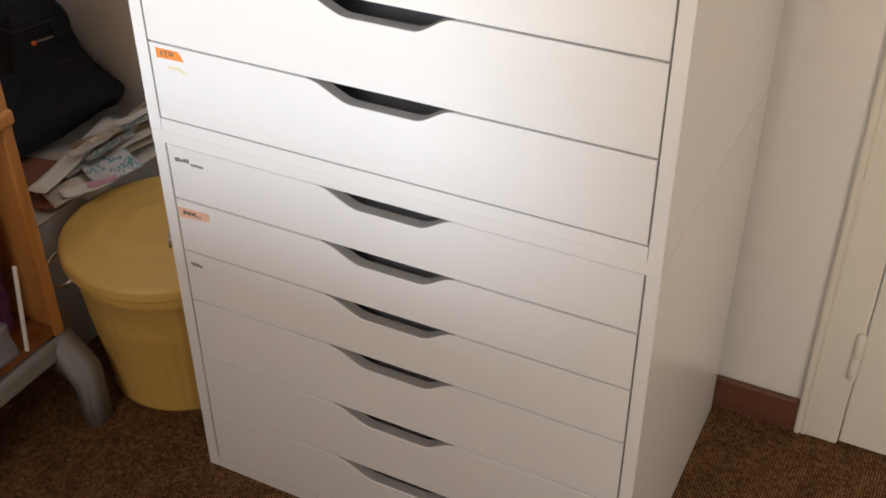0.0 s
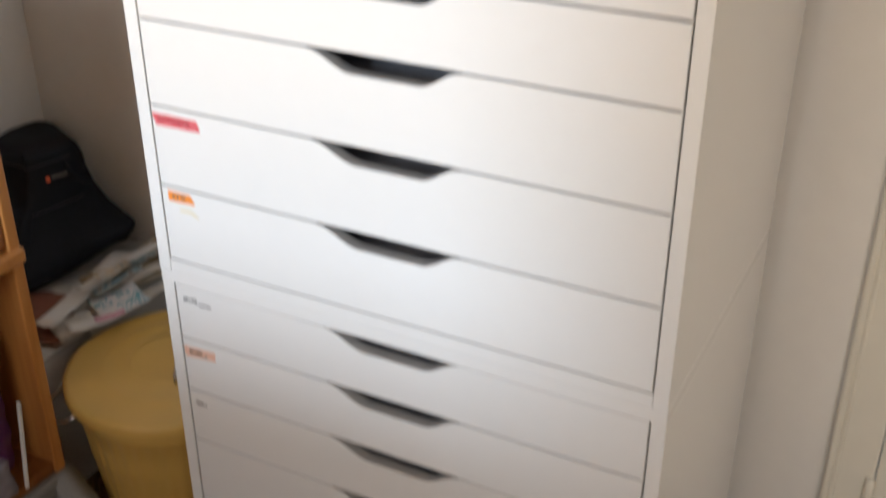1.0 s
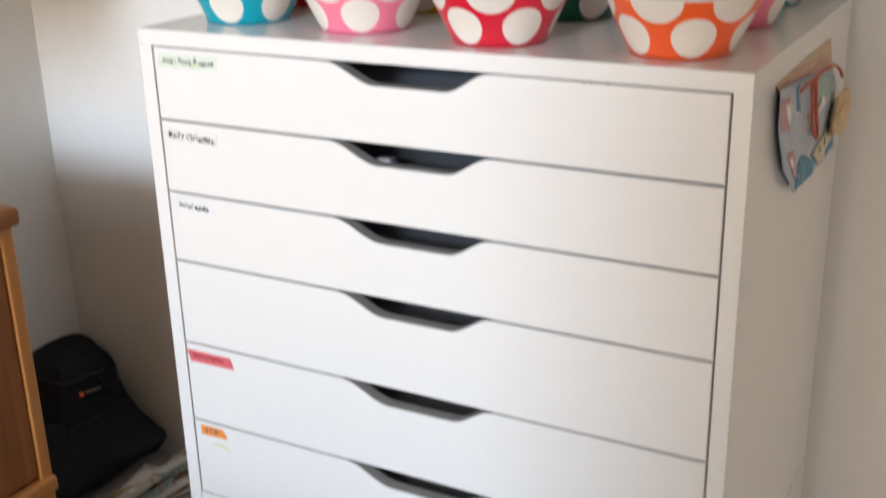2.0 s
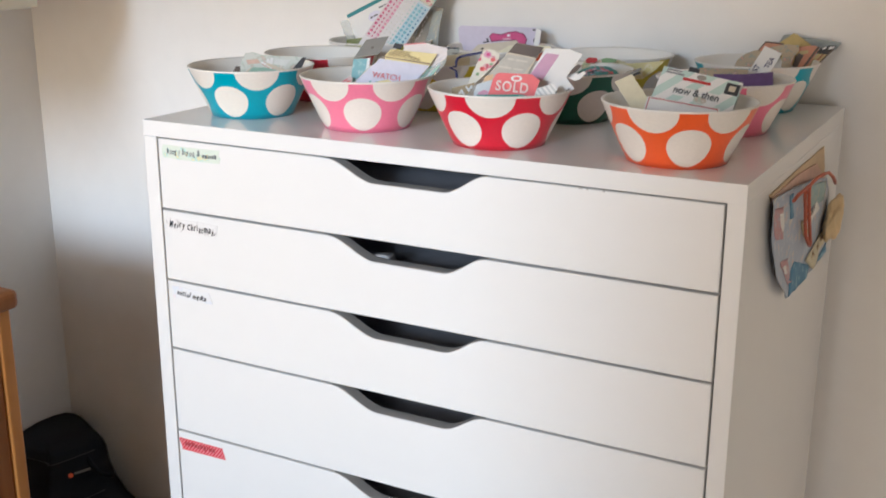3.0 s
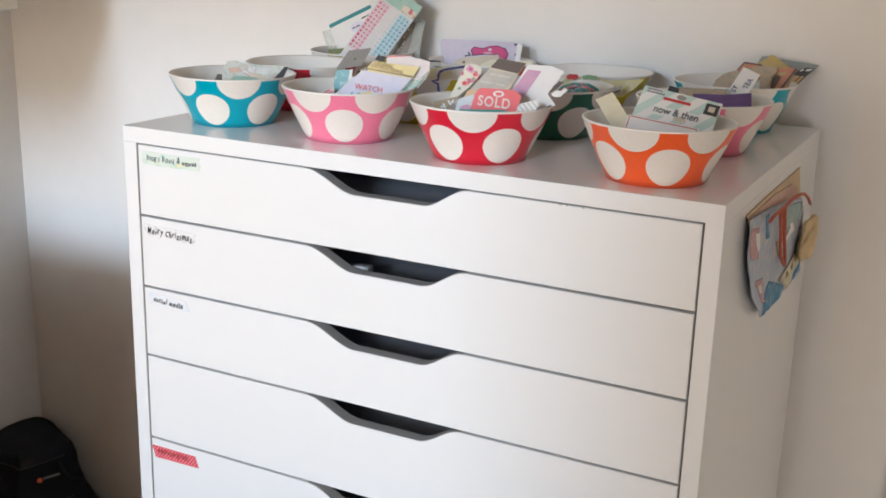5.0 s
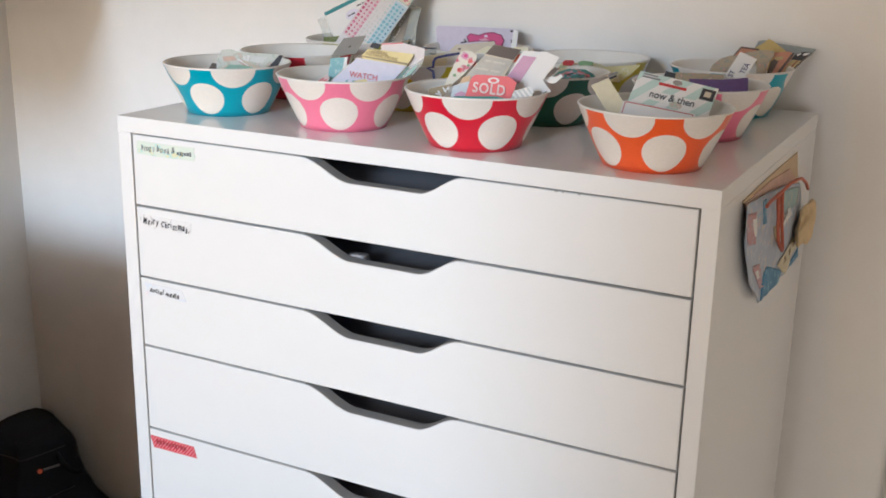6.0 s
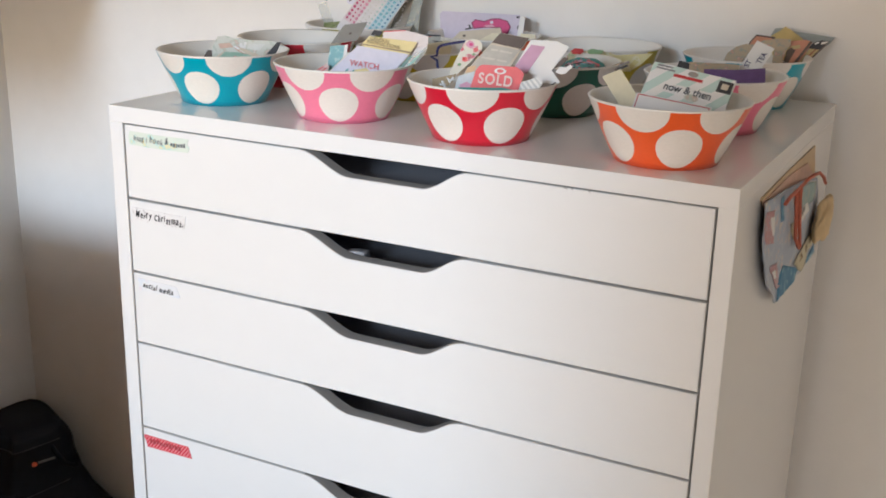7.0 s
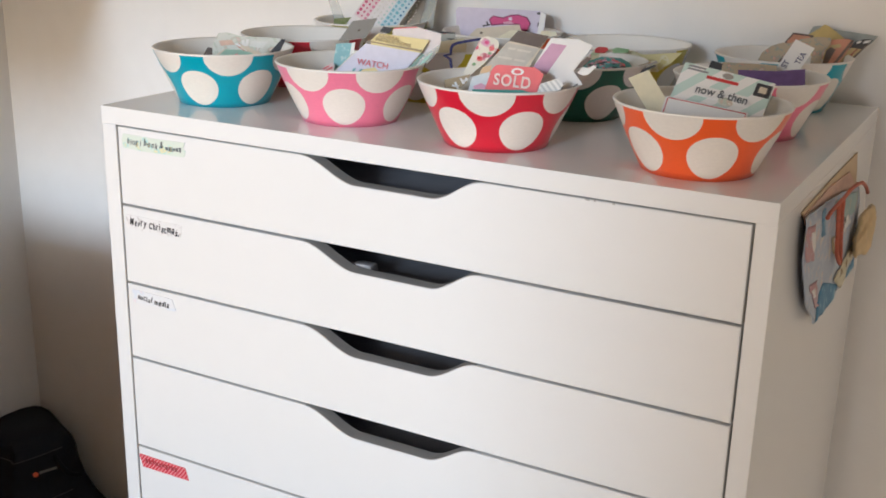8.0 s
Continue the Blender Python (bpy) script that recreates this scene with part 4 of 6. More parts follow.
sheet("paper_card", "beige card in the yellow bowl", "card", (0.2477, 0.255, 1.2568), 23, [(-13.7, 8), (12.8, 10), (11.6, -6.5), (-10.6, -11.4)], SLATE_P)

# lilac sheet by the wall
c = sheet("paper_sheet", "lilac sheet with a pink printed shape, by the wall", "paper", (0.2252, 0.44, 1.2629), 21, [(-55.2, 11.5), (-51.7, 15.4), (-1.7, 14.9), (48.1, 13.9), (56, 9.5), (52.8, -28.3), (-49.6, -37.1)], paper("lilac_paper", (0.62, 0.57, 0.68)))
print_mm(c, "print", [(-13.4, 1.3), (-8.6, 6.2), (3.2, 4.3), (13.1, 7.9), (22.8, 8.7), (33.7, 5.4), (38.3, -2.3), (34.7, -11.8), (26.5, -13.5), (23.6, -4.3), (6.5, -4.5), (-10.1, -6.5)], paper("plum_print", (0.22, 0.05, 0.12)))
print_mm(c, "print", [(-12, 1.4), (-8, 4.8), (3.3, 2.9), (13.2, 6.5), (22.4, 7.3), (32.3, 4.4), (36.7, -2.4), (33.7, -10.4), (27.8, -11.8), (24.9, -2.8), (6.4, -2.8), (-9.2, -5.1)], MAGENTA_P, 0.0003)
print_mm(c, "print", [(10.6, 3.6), (14.3, 4.7), (15.4, 1.5), (11.3, 0.8)], LILAC, 0.0006)
print_mm(c, "print", [(3.6, -1.8), (13.2, -0), (17.6, -3.1), (6.5, -4)], ROSE_P, 0.0006)
print_mm(c, "print", [(44.8, 11.9), (48.9, 12), (48.6, 9.2), (44.9, 9.6)], DARK_P)
print_mm(c, "print", [(46.3, -1.1), (47.8, -0.1), (47.7, -5.2), (46.3, -5.3)], DARK_P)
print_mm(c, "print", [(-20.8, -6.4), (-11.6, -4.7), (-11.5, -6.1), (-20.2, -8.3)], DARK_P)
print_mm(c, "print", [(-16.9, -2.1), (-15.1, -1.1), (-13.4, -5.2), (-15.2, -5.8)], DARK_P)
sheet("paper_sheet", "folded white paper edge beside the lilac sheet", "paper", (0.284, 0.432, 1.2626), 19, [(-1.6, 16.2), (4.9, 13.2), (1.2, -15.2), (-4.3, -14.3)], PAPER_WHITE)
c = sheet("paper_card", "beige card before the lilac sheet", "card", (0.2373, 0.4, 1.2499), 21, [(-29.8, -1.7), (-20.9, 7.7), (29.8, 14.2), (32.2, 6.3), (17.3, -11.3), (-28.9, -15.4)], BEIGE_P)
print_mm(c, "print", [(-17, 3.3), (-13.4, 3.9), (-13.6, 1.2), (-16.8, 1)], BROWN_P)
sheet("paper_card", "cream card beside the beige one", "card", (0.2588, 0.395, 1.2488), 20, [(-13.1, -0.1), (2, 9.6), (15.4, 10.1), (5.5, -8.3), (-10, -11.2)], CREAM_P)
sheet("paper_card", "white card beside the lilac sheet", "card", (0.2967, 0.425, 1.2507), 19, [(-8, 6.9), (9.3, 6.2), (10.6, 1.3), (0.9, -8.2), (-12.7, -6.5)], CREAM_P)

# green and yellow bowls
c = sheet("paper_doily", "scalloped teal, pink and black paper in the green bowl", "paper", (0.4348, 0.262, 1.2462), 16, [(-27.3, -8.3), (-25.6, -0), (-19.8, 5.9), (-7.8, 10.6), (10.9, 10.3), (20, 5.7), (25.6, -1.5), (25, -7.9), (-1.7, -14.4)], DOILY_P)
print_mm(c, "print_bar", [(-11.6, -2.4), (-8.2, -1.8), (-8.1, -3.1), (-11.4, -3.7)], ROSE_P)
print_mm(c, "print_bar", [(-15, -1.2), (-10.2, -0), (-10.1, -1.3), (-14.9, -2.4)], DARK_P, 0.0001)
print_mm(c, "print_bar", [(13.3, 3.5), (16.3, 2.9), (16.4, 1.6), (13.4, 2.3)], CORAL_P, 0.0002)
print_mm(c, "print_bar", [(8.4, 1), (12, 0.5), (12.1, -0.8), (8.6, -0.3)], TEAL_P, 0.0003)
print_mm(c, "print_bar", [(-7.3, 6.9), (-2.7, 7.3), (-2.6, 6.1), (-7.2, 5.6)], ROSE_P, 0.0004)
print_mm(c, "print_bar", [(7.3, -2.2), (11.5, -2.7), (11.6, -4), (7.5, -3.5)], DARK_P)
print_mm(c, "print_bar", [(-3.6, 5.6), (0.3, 5.8), (0.5, 4.5), (-3.5, 4.4)], CORAL_P, 0.0001)
print_mm(c, "print_bar", [(5.3, -1.3), (10.3, -1.8), (10.4, -3.1), (5.4, -2.6)], TEAL_P, 0.0002)
print_mm(c, "print_bar", [(2.6, 5.9), (8, 5.5), (8.1, 4.2), (2.7, 4.6)], ROSE_P, 0.0003)
print_mm(c, "print_bar", [(-10.6, 4), (-6.3, 4.7), (-6.2, 3.4), (-10.5, 2.8)], DARK_P, 0.0004)
print_mm(c, "print_bar", [(6.6, 6.6), (10.6, 6.1), (10.7, 4.9), (6.7, 5.3)], CORAL_P)
print_mm(c, "print_bar", [(-14.4, -2.9), (-9.4, -1.7), (-9.3, -3), (-14.3, -4.1)], TEAL_P, 0.0001)
print_mm(c, "print_bar", [(-15.8, 0.8), (-12.1, 1.7), (-12, 0.5), (-15.7, -0.5)], ROSE_P, 0.0002)
print_mm(c, "print_bar", [(12.4, 2.4), (16.1, 1.6), (16.2, 0.4), (12.6, 1.1)], DARK_P, 0.0003)
print_mm(c, "print_bar", [(-6.9, -0.3), (-4.2, 0), (-4.1, -1.3), (-6.8, -1.6)], CORAL_P, 0.0004)
print_mm(c, "print_bar", [(13.2, 2.6), (16.2, 1.9), (16.3, 0.7), (13.3, 1.3)], TEAL_P)
print_mm(c, "print_bar", [(-14.9, -2.5), (-10.8, -1.5), (-10.6, -2.7), (-14.8, -3.7)], ROSE_P, 0.0001)
print_mm(c, "print_bar", [(3.3, 4.5), (6.1, 4.3), (6.2, 3.1), (3.4, 3.2)], DARK_P, 0.0002)
print_mm(c, "print_bar", [(2.1, 7.5), (5.1, 7.4), (5.2, 6.2), (2.2, 6.3)], CORAL_P, 0.0003)
print_mm(c, "print_bar", [(-8.6, 1.1), (-5.2, 1.6), (-5.1, 0.3), (-8.5, -0.1)], TEAL_P, 0.0004)
print_mm(c, "print_bar", [(1.9, -2.8), (7.3, -3), (7.4, -4.3), (2.1, -4)], ROSE_P)
print_mm(c, "print_bar", [(-20.2, 0.4), (-15.4, 1.9), (-15.3, 0.6), (-20.1, -0.9)], DARK_P, 0.0001)
print_mm(c, "print_bar", [(-11.9, -3.6), (-7.7, -2.8), (-7.6, -4), (-11.8, -4.8)], CORAL_P, 0.0002)
print_mm(c, "print_bar", [(-4.6, 4.3), (0.6, 4.6), (0.8, 3.3), (-4.5, 3)], TEAL_P, 0.0003)
print_mm(c, "print_bar", [(-18.8, 3.4), (-16, 4.2), (-15.9, 3), (-18.7, 2.1)], ROSE_P, 0.0004)
print_mm(c, "print_bar", [(-11.9, 3.6), (-7.2, 4.4), (-7.1, 3.2), (-11.8, 2.4)], DARK_P)
print_mm(c, "print_bar", [(-10.7, 5.4), (-7.3, 6), (-7.2, 4.7), (-10.6, 4.2)], CORAL_P, 0.0001)
print_mm(c, "print_bar", [(-15.8, -2.9), (-11.6, -1.8), (-11.4, -3.1), (-15.6, -4.2)], TEAL_P, 0.0002)
print_mm(c, "print_bar", [(-19.6, -1.5), (-16.3, -0.5), (-16.1, -1.7), (-19.5, -2.8)], ROSE_P, 0.0003)
print_mm(c, "print_bar", [(4, 1.1), (8.4, 0.7), (8.5, -0.5), (4.1, -0.2)], DARK_P, 0.0004)
print_mm(c, "print_bar", [(-24, -4.4), (-20.4, -3), (-20.3, -4.3), (-23.9, -5.7)], CORAL_P)
print_mm(c, "print_bar", [(1.5, 6.5), (4.9, 6.4), (5, 5.1), (1.7, 5.2)], TEAL_P, 0.0001)
print_mm(c, "print_bar", [(-1.7, -0.6), (1.3, -0.5), (1.5, -1.8), (-1.6, -1.8)], ROSE_P, 0.0002)
print_mm(c, "print_bar", [(-6.5, 5.1), (-2.2, 5.5), (-2.1, 4.2), (-6.4, 3.9)], DARK_P, 0.0003)
print_mm(c, "print_bar", [(3.8, 7.5), (8.1, 7.1), (8.3, 5.9), (3.9, 6.2)], CORAL_P, 0.0004)
print_mm(c, "print_bar", [(1.6, -1.4), (7, -1.6), (7.1, -2.8), (1.7, -2.6)], TEAL_P)
print_mm(c, "print_bar", [(-24.6, -4.3), (-20.5, -2.6), (-20.3, -3.8), (-24.5, -5.5)], ROSE_P, 0.0001)
print_mm(c, "print_bar", [(0.5, -0.2), (3.7, -0.2), (3.9, -1.5), (0.6, -1.5)], DARK_P, 0.0002)
print_mm(c, "print_bar", [(10.6, 5.3), (15.9, 4.3), (16, 3), (10.8, 4.1)], CORAL_P, 0.0003)
print_mm(c, "print_bar", [(-9.4, -1.3), (-6.2, -0.8), (-6.1, -2.1), (-9.3, -2.6)], TEAL_P, 0.0004)
print_mm(c, "print_bar", [(8.1, 6.6), (11.1, 6.2), (11.3, 5), (8.3, 5.4)], ROSE_P)
print_mm(c, "print_bar", [(-17, 1), (-12.9, 2.1), (-12.8, 0.8), (-16.9, -0.3)], DARK_P, 0.0001)
print_mm(c, "print_bar", [(-13.6, -3.6), (-9.6, -2.7), (-9.4, -4), (-13.4, -4.9)], CORAL_P, 0.0002)
print_mm(c, "print_bar", [(3.4, -1.2), (6, -1.4), (6.1, -2.6), (3.5, -2.5)], TEAL_P, 0.0003)
print_mm(c, "print_bar", [(0.9, 0.1), (3.6, 0), (3.7, -1.2), (1, -1.2)], ROSE_P, 0.0004)
print_mm(c, "print_bar", [(-14.7, -4.3), (-9.6, -3.1), (-9.5, -4.4), (-14.5, -5.5)], DARK_P)
sheet("paper_scrap", "red paper flower in the green bowl", "paper", (0.4114, 0.3, 1.2578), 16, [(-7, 0.3), (-3.4, 3.1), (5.6, 3), (7.2, -0), (3.6, -3.1), (-5.9, -3.3)], RED_P)
sheet("paper_scrap", "green paper leaf in the green bowl", "paper", (0.4304, 0.304, 1.2585), 16, [(-8.3, 0.7), (-3.4, 2.8), (9.5, 1.6), (8.6, -2.1), (-6.7, -3.1)], LEAF_P)
sheet("paper_sheet", "pale green flowered sheet in the green bowl", "paper", (0.4227, 0.31, 1.2477), 16, [(-26.1, 2.8), (-21.5, 9.7), (18.6, 10.4), (26.8, 5.6), (22.1, -14.3), (-20.6, -14)], washi("green_flower_paper", (0.66, 0.62, 0.40), [(0.44, 0.54, 0.34), (0.62, 0.30, 0.24)], 90))
sheet("paper_sheet", "yellow patterned sheet in the yellow bowl", "paper", (0.4491, 0.322, 1.2487), 15, [(-38.4, 4.8), (-19.2, 9.8), (0.8, 5.6), (40.4, 10.5), (29.3, -3.5), (16.6, -13.6), (-30.7, -13.5)], YELLOW_PRINT, lean=35)
sheet("paper_strip", "thin tan paper strip in the green bowl", "paper", (0.4748, 0.245, 1.2536), 15, [(-9.3, -2.9), (8, 4.5), (9.1, 3.1), (-8, -4.8)], KRAFT_P)
sheet("paper_strip", "thin grey paper strip in the green bowl", "paper", (0.4804, 0.241, 1.2542), 15, [(-10.8, -4), (9.7, 5.9), (10.6, 4), (-9.5, -5.9)], GREY_P)
sheet("paper_strip", "thin black paper strip in the green bowl", "paper", (0.4835, 0.237, 1.2523), 15, [(-8.8, -2.7), (7.1, 4.6), (7.8, 2.7), (-6.3, -4.5)], DARK_P)

# orange bowl
card("paper_strip", "cream card strip in the orange bowl", "card", (0.543, 0.068, 1.257), 45, 12, 33, 0.018, 0.046, CREAM_P, 0.015)
c = card("card_pack", "mint striped card pack with lettering in the orange bowl", "card pack", (0.598, 0.082, 1.262), 45, 12, -12.5, 0.074, 0.036, MINT_STRIPE, 0.02, 0.004)
printed(c, "panel", rect(0.026, 0.003, -0.003, 0.0085), RED_P)
printed(c, "panel", rect(0.046, 0.010, 0.001, -0.006), PAPER_WHITE)
lettered(c, "now & then", 0.0112, 0.001, -0.0055, PENCIL, 0, 0.80, 0.0004, bold=0.0001)
printed(c, "sticker", rect(0.0125, 0.0125, 0.030, 0.008), DARK_P, 0.0003)
printed(c, "sticker", rect(0.006, 0.006, 0.030, 0.008), BEIGE_P, 0.0008)
printed(c, "print", ellipse(0.0045, 0.0028, 0.0, 0.0135), GREY_P, 0.0002)
printed(c, "print", ellipse(0.0060, 0.0040, 0.006, -0.0115), GREEN_P, 0.0006)
text_bars(c, -0.033, 0.0155, [0.014], 0.0018, GREY_INK)
text_bars(c, -0.033, 0.0125, [0.017], 0.0018, GREY_INK)
c = card("paper_card", "white card with a thin red border in the orange bowl", "card", (0.592, 0.055, 1.2485), 40, 12, -9, 0.066, 0.017, PAPER_WHITE, 0.015)
for o in (rect(0.062, 0.0007, 0, 0.0072), rect(0.0007, 0.02, -0.031, -0.003), rect(0.0007, 0.02, 0.031, -0.003)):
    printed(c, "border", o, RED_P)

# second pink bowl
c = card("paper_sheet", "violet paper sheet in the back pink bowl", "paper", (0.603, 0.246, 1.2545), 45, 12, 4, 0.060, 0.018, VIOLET_P, 0.012, outline=[(-0.033, -0.016), (0.027, -0.021), (0.027, 0.009), (0.0, 0.0065), (-0.033, 0.0075)])
card("paper_scrap", "orange scraps in the back pink bowl", "paper", (0.575, 0.262, 1.2585), 50, 12, 0, 0.05, 0.010, PAISLEY_P, 0.012)
card("paper_card", "black-edged card in the back pink bowl", "card", (0.552, 0.258, 1.256), 40, 12, -14, 0.028, 0.010, DARK_P, 0.012)
c = card("gift_tag", "white tag with navy lettering in the back pink bowl", "tag", (0.609, 0.296, 1.265), 35, 12, -25, 0.020, 0.040, PAPER_WHITE, 0.022)
lettered(c, "TEA", 0.0078, 0.0045, 0.004, NAVY_P, 90, 1.0)
lettered(c, "ST", 0.0078, -0.0045, -0.008, NAVY_P, 90, 1.0)

# back teal bowl: patterned cards
sheet("paper_sheet", "slate blue sheet among the cards in the back teal bowl", "paper", (0.6164, 0.474, 1.2678), 7, [(-29.8, 4.5), (-26, 13.2), (-19.2, 14.5), (-4, 11.3), (41.7, 6.8), (36.9, -0.7), (26.2, -9.8), (-2.7, -27.6), (-24.5, -12.4)], SLATE_BLUE)
sheet("paper_sheet", "straw yellow sheet among the cards in the back teal bowl", "paper", (0.605, 0.467, 1.2681), 8, [(-20.3, 1.8), (-7.2, 11.4), (-2, 16.5), (3.2, 14.4), (19.8, 2.7), (17.3, -26.6), (-11, -20.3)], paper("straw_paper", (0.54, 0.42, 0.17), vary=0.12))
c = sheet("paper_card", "brown-framed salmon card in the back teal bowl", "card", (0.5797, 0.46, 1.2625), 9, [(-14.8, 0.6), (-7.1, 11.5), (14.4, 9.6), (13.9, -5.9), (-6.7, -15.7)], BROWN_P)
print_mm(c, "panel", [(-12.8, 0.8), (-6.5, 9.4), (11.4, 7.8), (10.7, -4), (-6, -13.5)], SALMON_P)
c = sheet("paper_card", "black and white edged card in the back teal bowl", "card", (0.6449, 0.455, 1.268), 7, [(-11.1, -5.1), (-6.2, 1.4), (2.8, 4.9), (12, 4.7), (2.4, -6.2)], DARK_P)
print_mm(c, "print", [(-5, 0.7), (-0.7, 3), (0.6, 1.9), (-4, -0.9)], PAPER_WHITE)
print_mm(c, "print", [(3.1, 2.9), (10.2, 4), (7.1, 1.1), (2, -0.1)], PAPER_WHITE)
c = sheet("paper_card", "tan layered cards in the back teal bowl", "card", (0.6373, 0.45, 1.2561), 7, [(-19.3, -14.2), (0.7, 8.8), (7.7, 13.8), (17.5, 14.5), (-0.8, -8.7), (-5.8, -14.2)], OLIVE_P)
print_mm(c, "edge", [(-4.5, -10), (15.7, 13.8), (17.2, 13.5), (-1.2, -9.7)], BROWN_P)
print_mm(c, "edge", [(-9.2, -10.3), (4.7, 7.1), (6, 6.3), (-6.4, -10.1)], RUST_EDGE)
c = sheet("paper_card", "salmon card with a dark edge in the back teal bowl", "card", (0.6237, 0.445, 1.2582), 7, [(-14.4, -18.7), (-7.2, -2.7), (-9.3, 12.6), (8.1, 15), (15.2, 13.2), (6.9, -4.3), (0.7, -15.4)], SALMON_P)
print_mm(c, "edge", [(12.5, 13.7), (15.2, 13.2), (-1.2, -15.6), (-4.7, -15.9)], BROWN_P)
print_mm(c, "print", [(-8.1, 6.9), (2.2, 8.8), (2.9, 5.2), (-5.3, 3.4)], OLIVE_P)
print_mm(c, "panel", [(-14.4, -15.6), (-11.2, 1.1), (-7.5, 4.9), (-2.1, 2.4), (-8.3, -13.1)], BROWN_P, 0.0003)
sheet("paper_card", "patterned tag with a curved edge in the back teal bowl", "card", (0.6009, 0.435, 1.2597), 8, [(-27.4, 4.5), (-13.6, 11), (1.6, 14.2), (15.5, 14.1), (16.7, 7.4), (11.5, 0.3), (10, -9), (10.1, -19.2), (-1.8, -20.1), (-1.5, 0.5), (-21.5, -3.4)], PAISLEY_P)
sheet("paper_card", "oval patterned tag in the back teal bowl", "card", (0.5613, 0.425, 1.252), 10, [(-15.8, -15.7), (-15.8, -7.8), (-12, 2), (-3, 9.9), (8.3, 14.1), (17.7, 13.1), (14.1, -1.2), (5.8, -14.2)], PAISLEY_P)
sheet("paper_scrap", "dark scrap in the back teal bowl", "paper", (0.5704, 0.42, 1.2452), 9, [(-5.4, -3.5), (2, 7.3), (3.4, -3.9)], BROWN_P)

# clear packs behind the gems
c = sheet("sticker_pack", "clear taupe pack of small pearls in the olive bowl", "sticker pack", (0.1127, 0.432, 1.2649), 24, [(-14.7, -21.9), (-7.2, -0.2), (1.1, 30.9), (14.3, 31.3), (8.3, 2.6), (2, -18.9), (-3.8, -23.9)], HAZE, lean=16)
print_mm(c, "pearl", [(-8.1, -15.4), (-8.5, -16.1), (-9.5, -16.2), (-10, -15.5), (-9.5, -14.9), (-8.6, -14.8)], PAPER_WHITE)
print_mm(c, "pearl", [(-8.8, -10.5), (-9.4, -11.3), (-10.3, -11.2), (-10.6, -10.6), (-10.2, -9.8), (-9.5, -9.7)], PAPER_WHITE)
print_mm(c, "pearl", [(-7.4, -7.7), (-8, -8.4), (-8.8, -8.5), (-9.1, -7.8), (-9, -7), (-7.9, -6.9)], PAPER_WHITE)
print_mm(c, "pearl", [(-5.4, -7.5), (-6.1, -8.2), (-7, -8.2), (-7.4, -7.6), (-6.9, -7.1), (-6, -7)], PAPER_WHITE)
print_mm(c, "pearl", [(-3.1, -4), (-3.4, -4.6), (-4.4, -4.8), (-5, -4.1), (-4.4, -3.3), (-3.5, -3.3)], PAPER_WHITE)
print_mm(c, "pearl", [(-1.7, -0), (-2, -0.7), (-2.9, -0.7), (-3.2, -0.1), (-3, 0.7), (-2, 0.5)], PAPER_WHITE)
print_mm(c, "pearl", [(-0.3, 0.9), (-0.7, 0.2), (-1.7, 0.4), (-2.2, 0.9), (-1.7, 1.4), (-0.8, 1.7)], PAPER_WHITE)
print_mm(c, "pearl", [(0.1, 3.7), (-0.2, 3.2), (-1.1, 2.9), (-1.7, 3.7), (-1.1, 4.4), (-0.2, 4.5)], PAPER_WHITE)
print_mm(c, "pearl", [(0.2, 8.9), (0, 8.3), (-1, 8.3), (-1.5, 8.9), (-1, 9.6), (-0.2, 9.6)], PAPER_WHITE)
print_mm(c, "pearl", [(0.3, 11.3), (-0.1, 10.6), (-0.8, 10.5), (-1.2, 11.3), (-0.9, 12.1), (-0.1, 12.1)], PAPER_WHITE)
print_mm(c, "pearl", [(2.8, 14.7), (2.6, 14.1), (1.6, 13.9), (1.3, 14.7), (1.6, 15.3), (2.4, 15.5)], PAPER_WHITE)
print_mm(c, "pearl", [(2.8, 14.7), (2.4, 13.9), (1.7, 14.1), (1.4, 14.6), (1.6, 15.4), (2.5, 15.3)], PAPER_WHITE)
print_mm(c, "pearl", [(6.5, 20.1), (6.3, 19.3), (5.2, 19.5), (4.7, 20), (5.2, 20.8), (6.1, 20.6)], PAPER_WHITE)
print_mm(c, "pearl", [(5.4, 21.6), (5, 20.9), (4, 20.8), (3.8, 21.6), (4.1, 22.1), (5, 22.2)], PAPER_WHITE)
sheet("sticker_pack", "clear grey pack at the back of the olive bowl", "sticker pack", (0.125, 0.44, 1.2702), 23, [(-13.6, -24.6), (-10.1, 1.7), (-2.8, 25.6), (11.7, 23.7), (8.1, -2.5), (6.8, -23.9)], CLEAR, lean=16)

# packs of stick-on gems in the olive bowl
c = card("sticker_pack", "white pack with a teal header in the olive bowl", "sticker pack", (0.034, 0.430, 1.281), 20, 12, 29, 0.066, 0.046, PAPER_WHITE, 0.03)
printed(c, "header", rect(0.066, 0.0055, 0, 0.020), paper("dark_teal_print", (0.04, 0.24, 0.26)))
printed(c, "print", ellipse(0.010, 0.007, 0.004, 0.002), LILAC)
text_bars(c, -0.003, 0.002, [0.004, 0.006], 0.002, DARK_P, lift=0.0004)
text_bars(c, 0.014, 0.010, [0.007, 0.005], 0.002, DARK_P)
card("sticker_pack", "small clear pack in the olive bowl", "sticker pack", (-0.004, 0.424, 1.262), 20, 12, 24, 0.014, 0.034, CLEAR, 0.02)
card("sticker_pack", "clear pack at the back of the olive bowl", "sticker pack", (0.112, 0.446, 1.272), 18, 12, -14, 0.030, 0.060, CLEAR, 0.02)
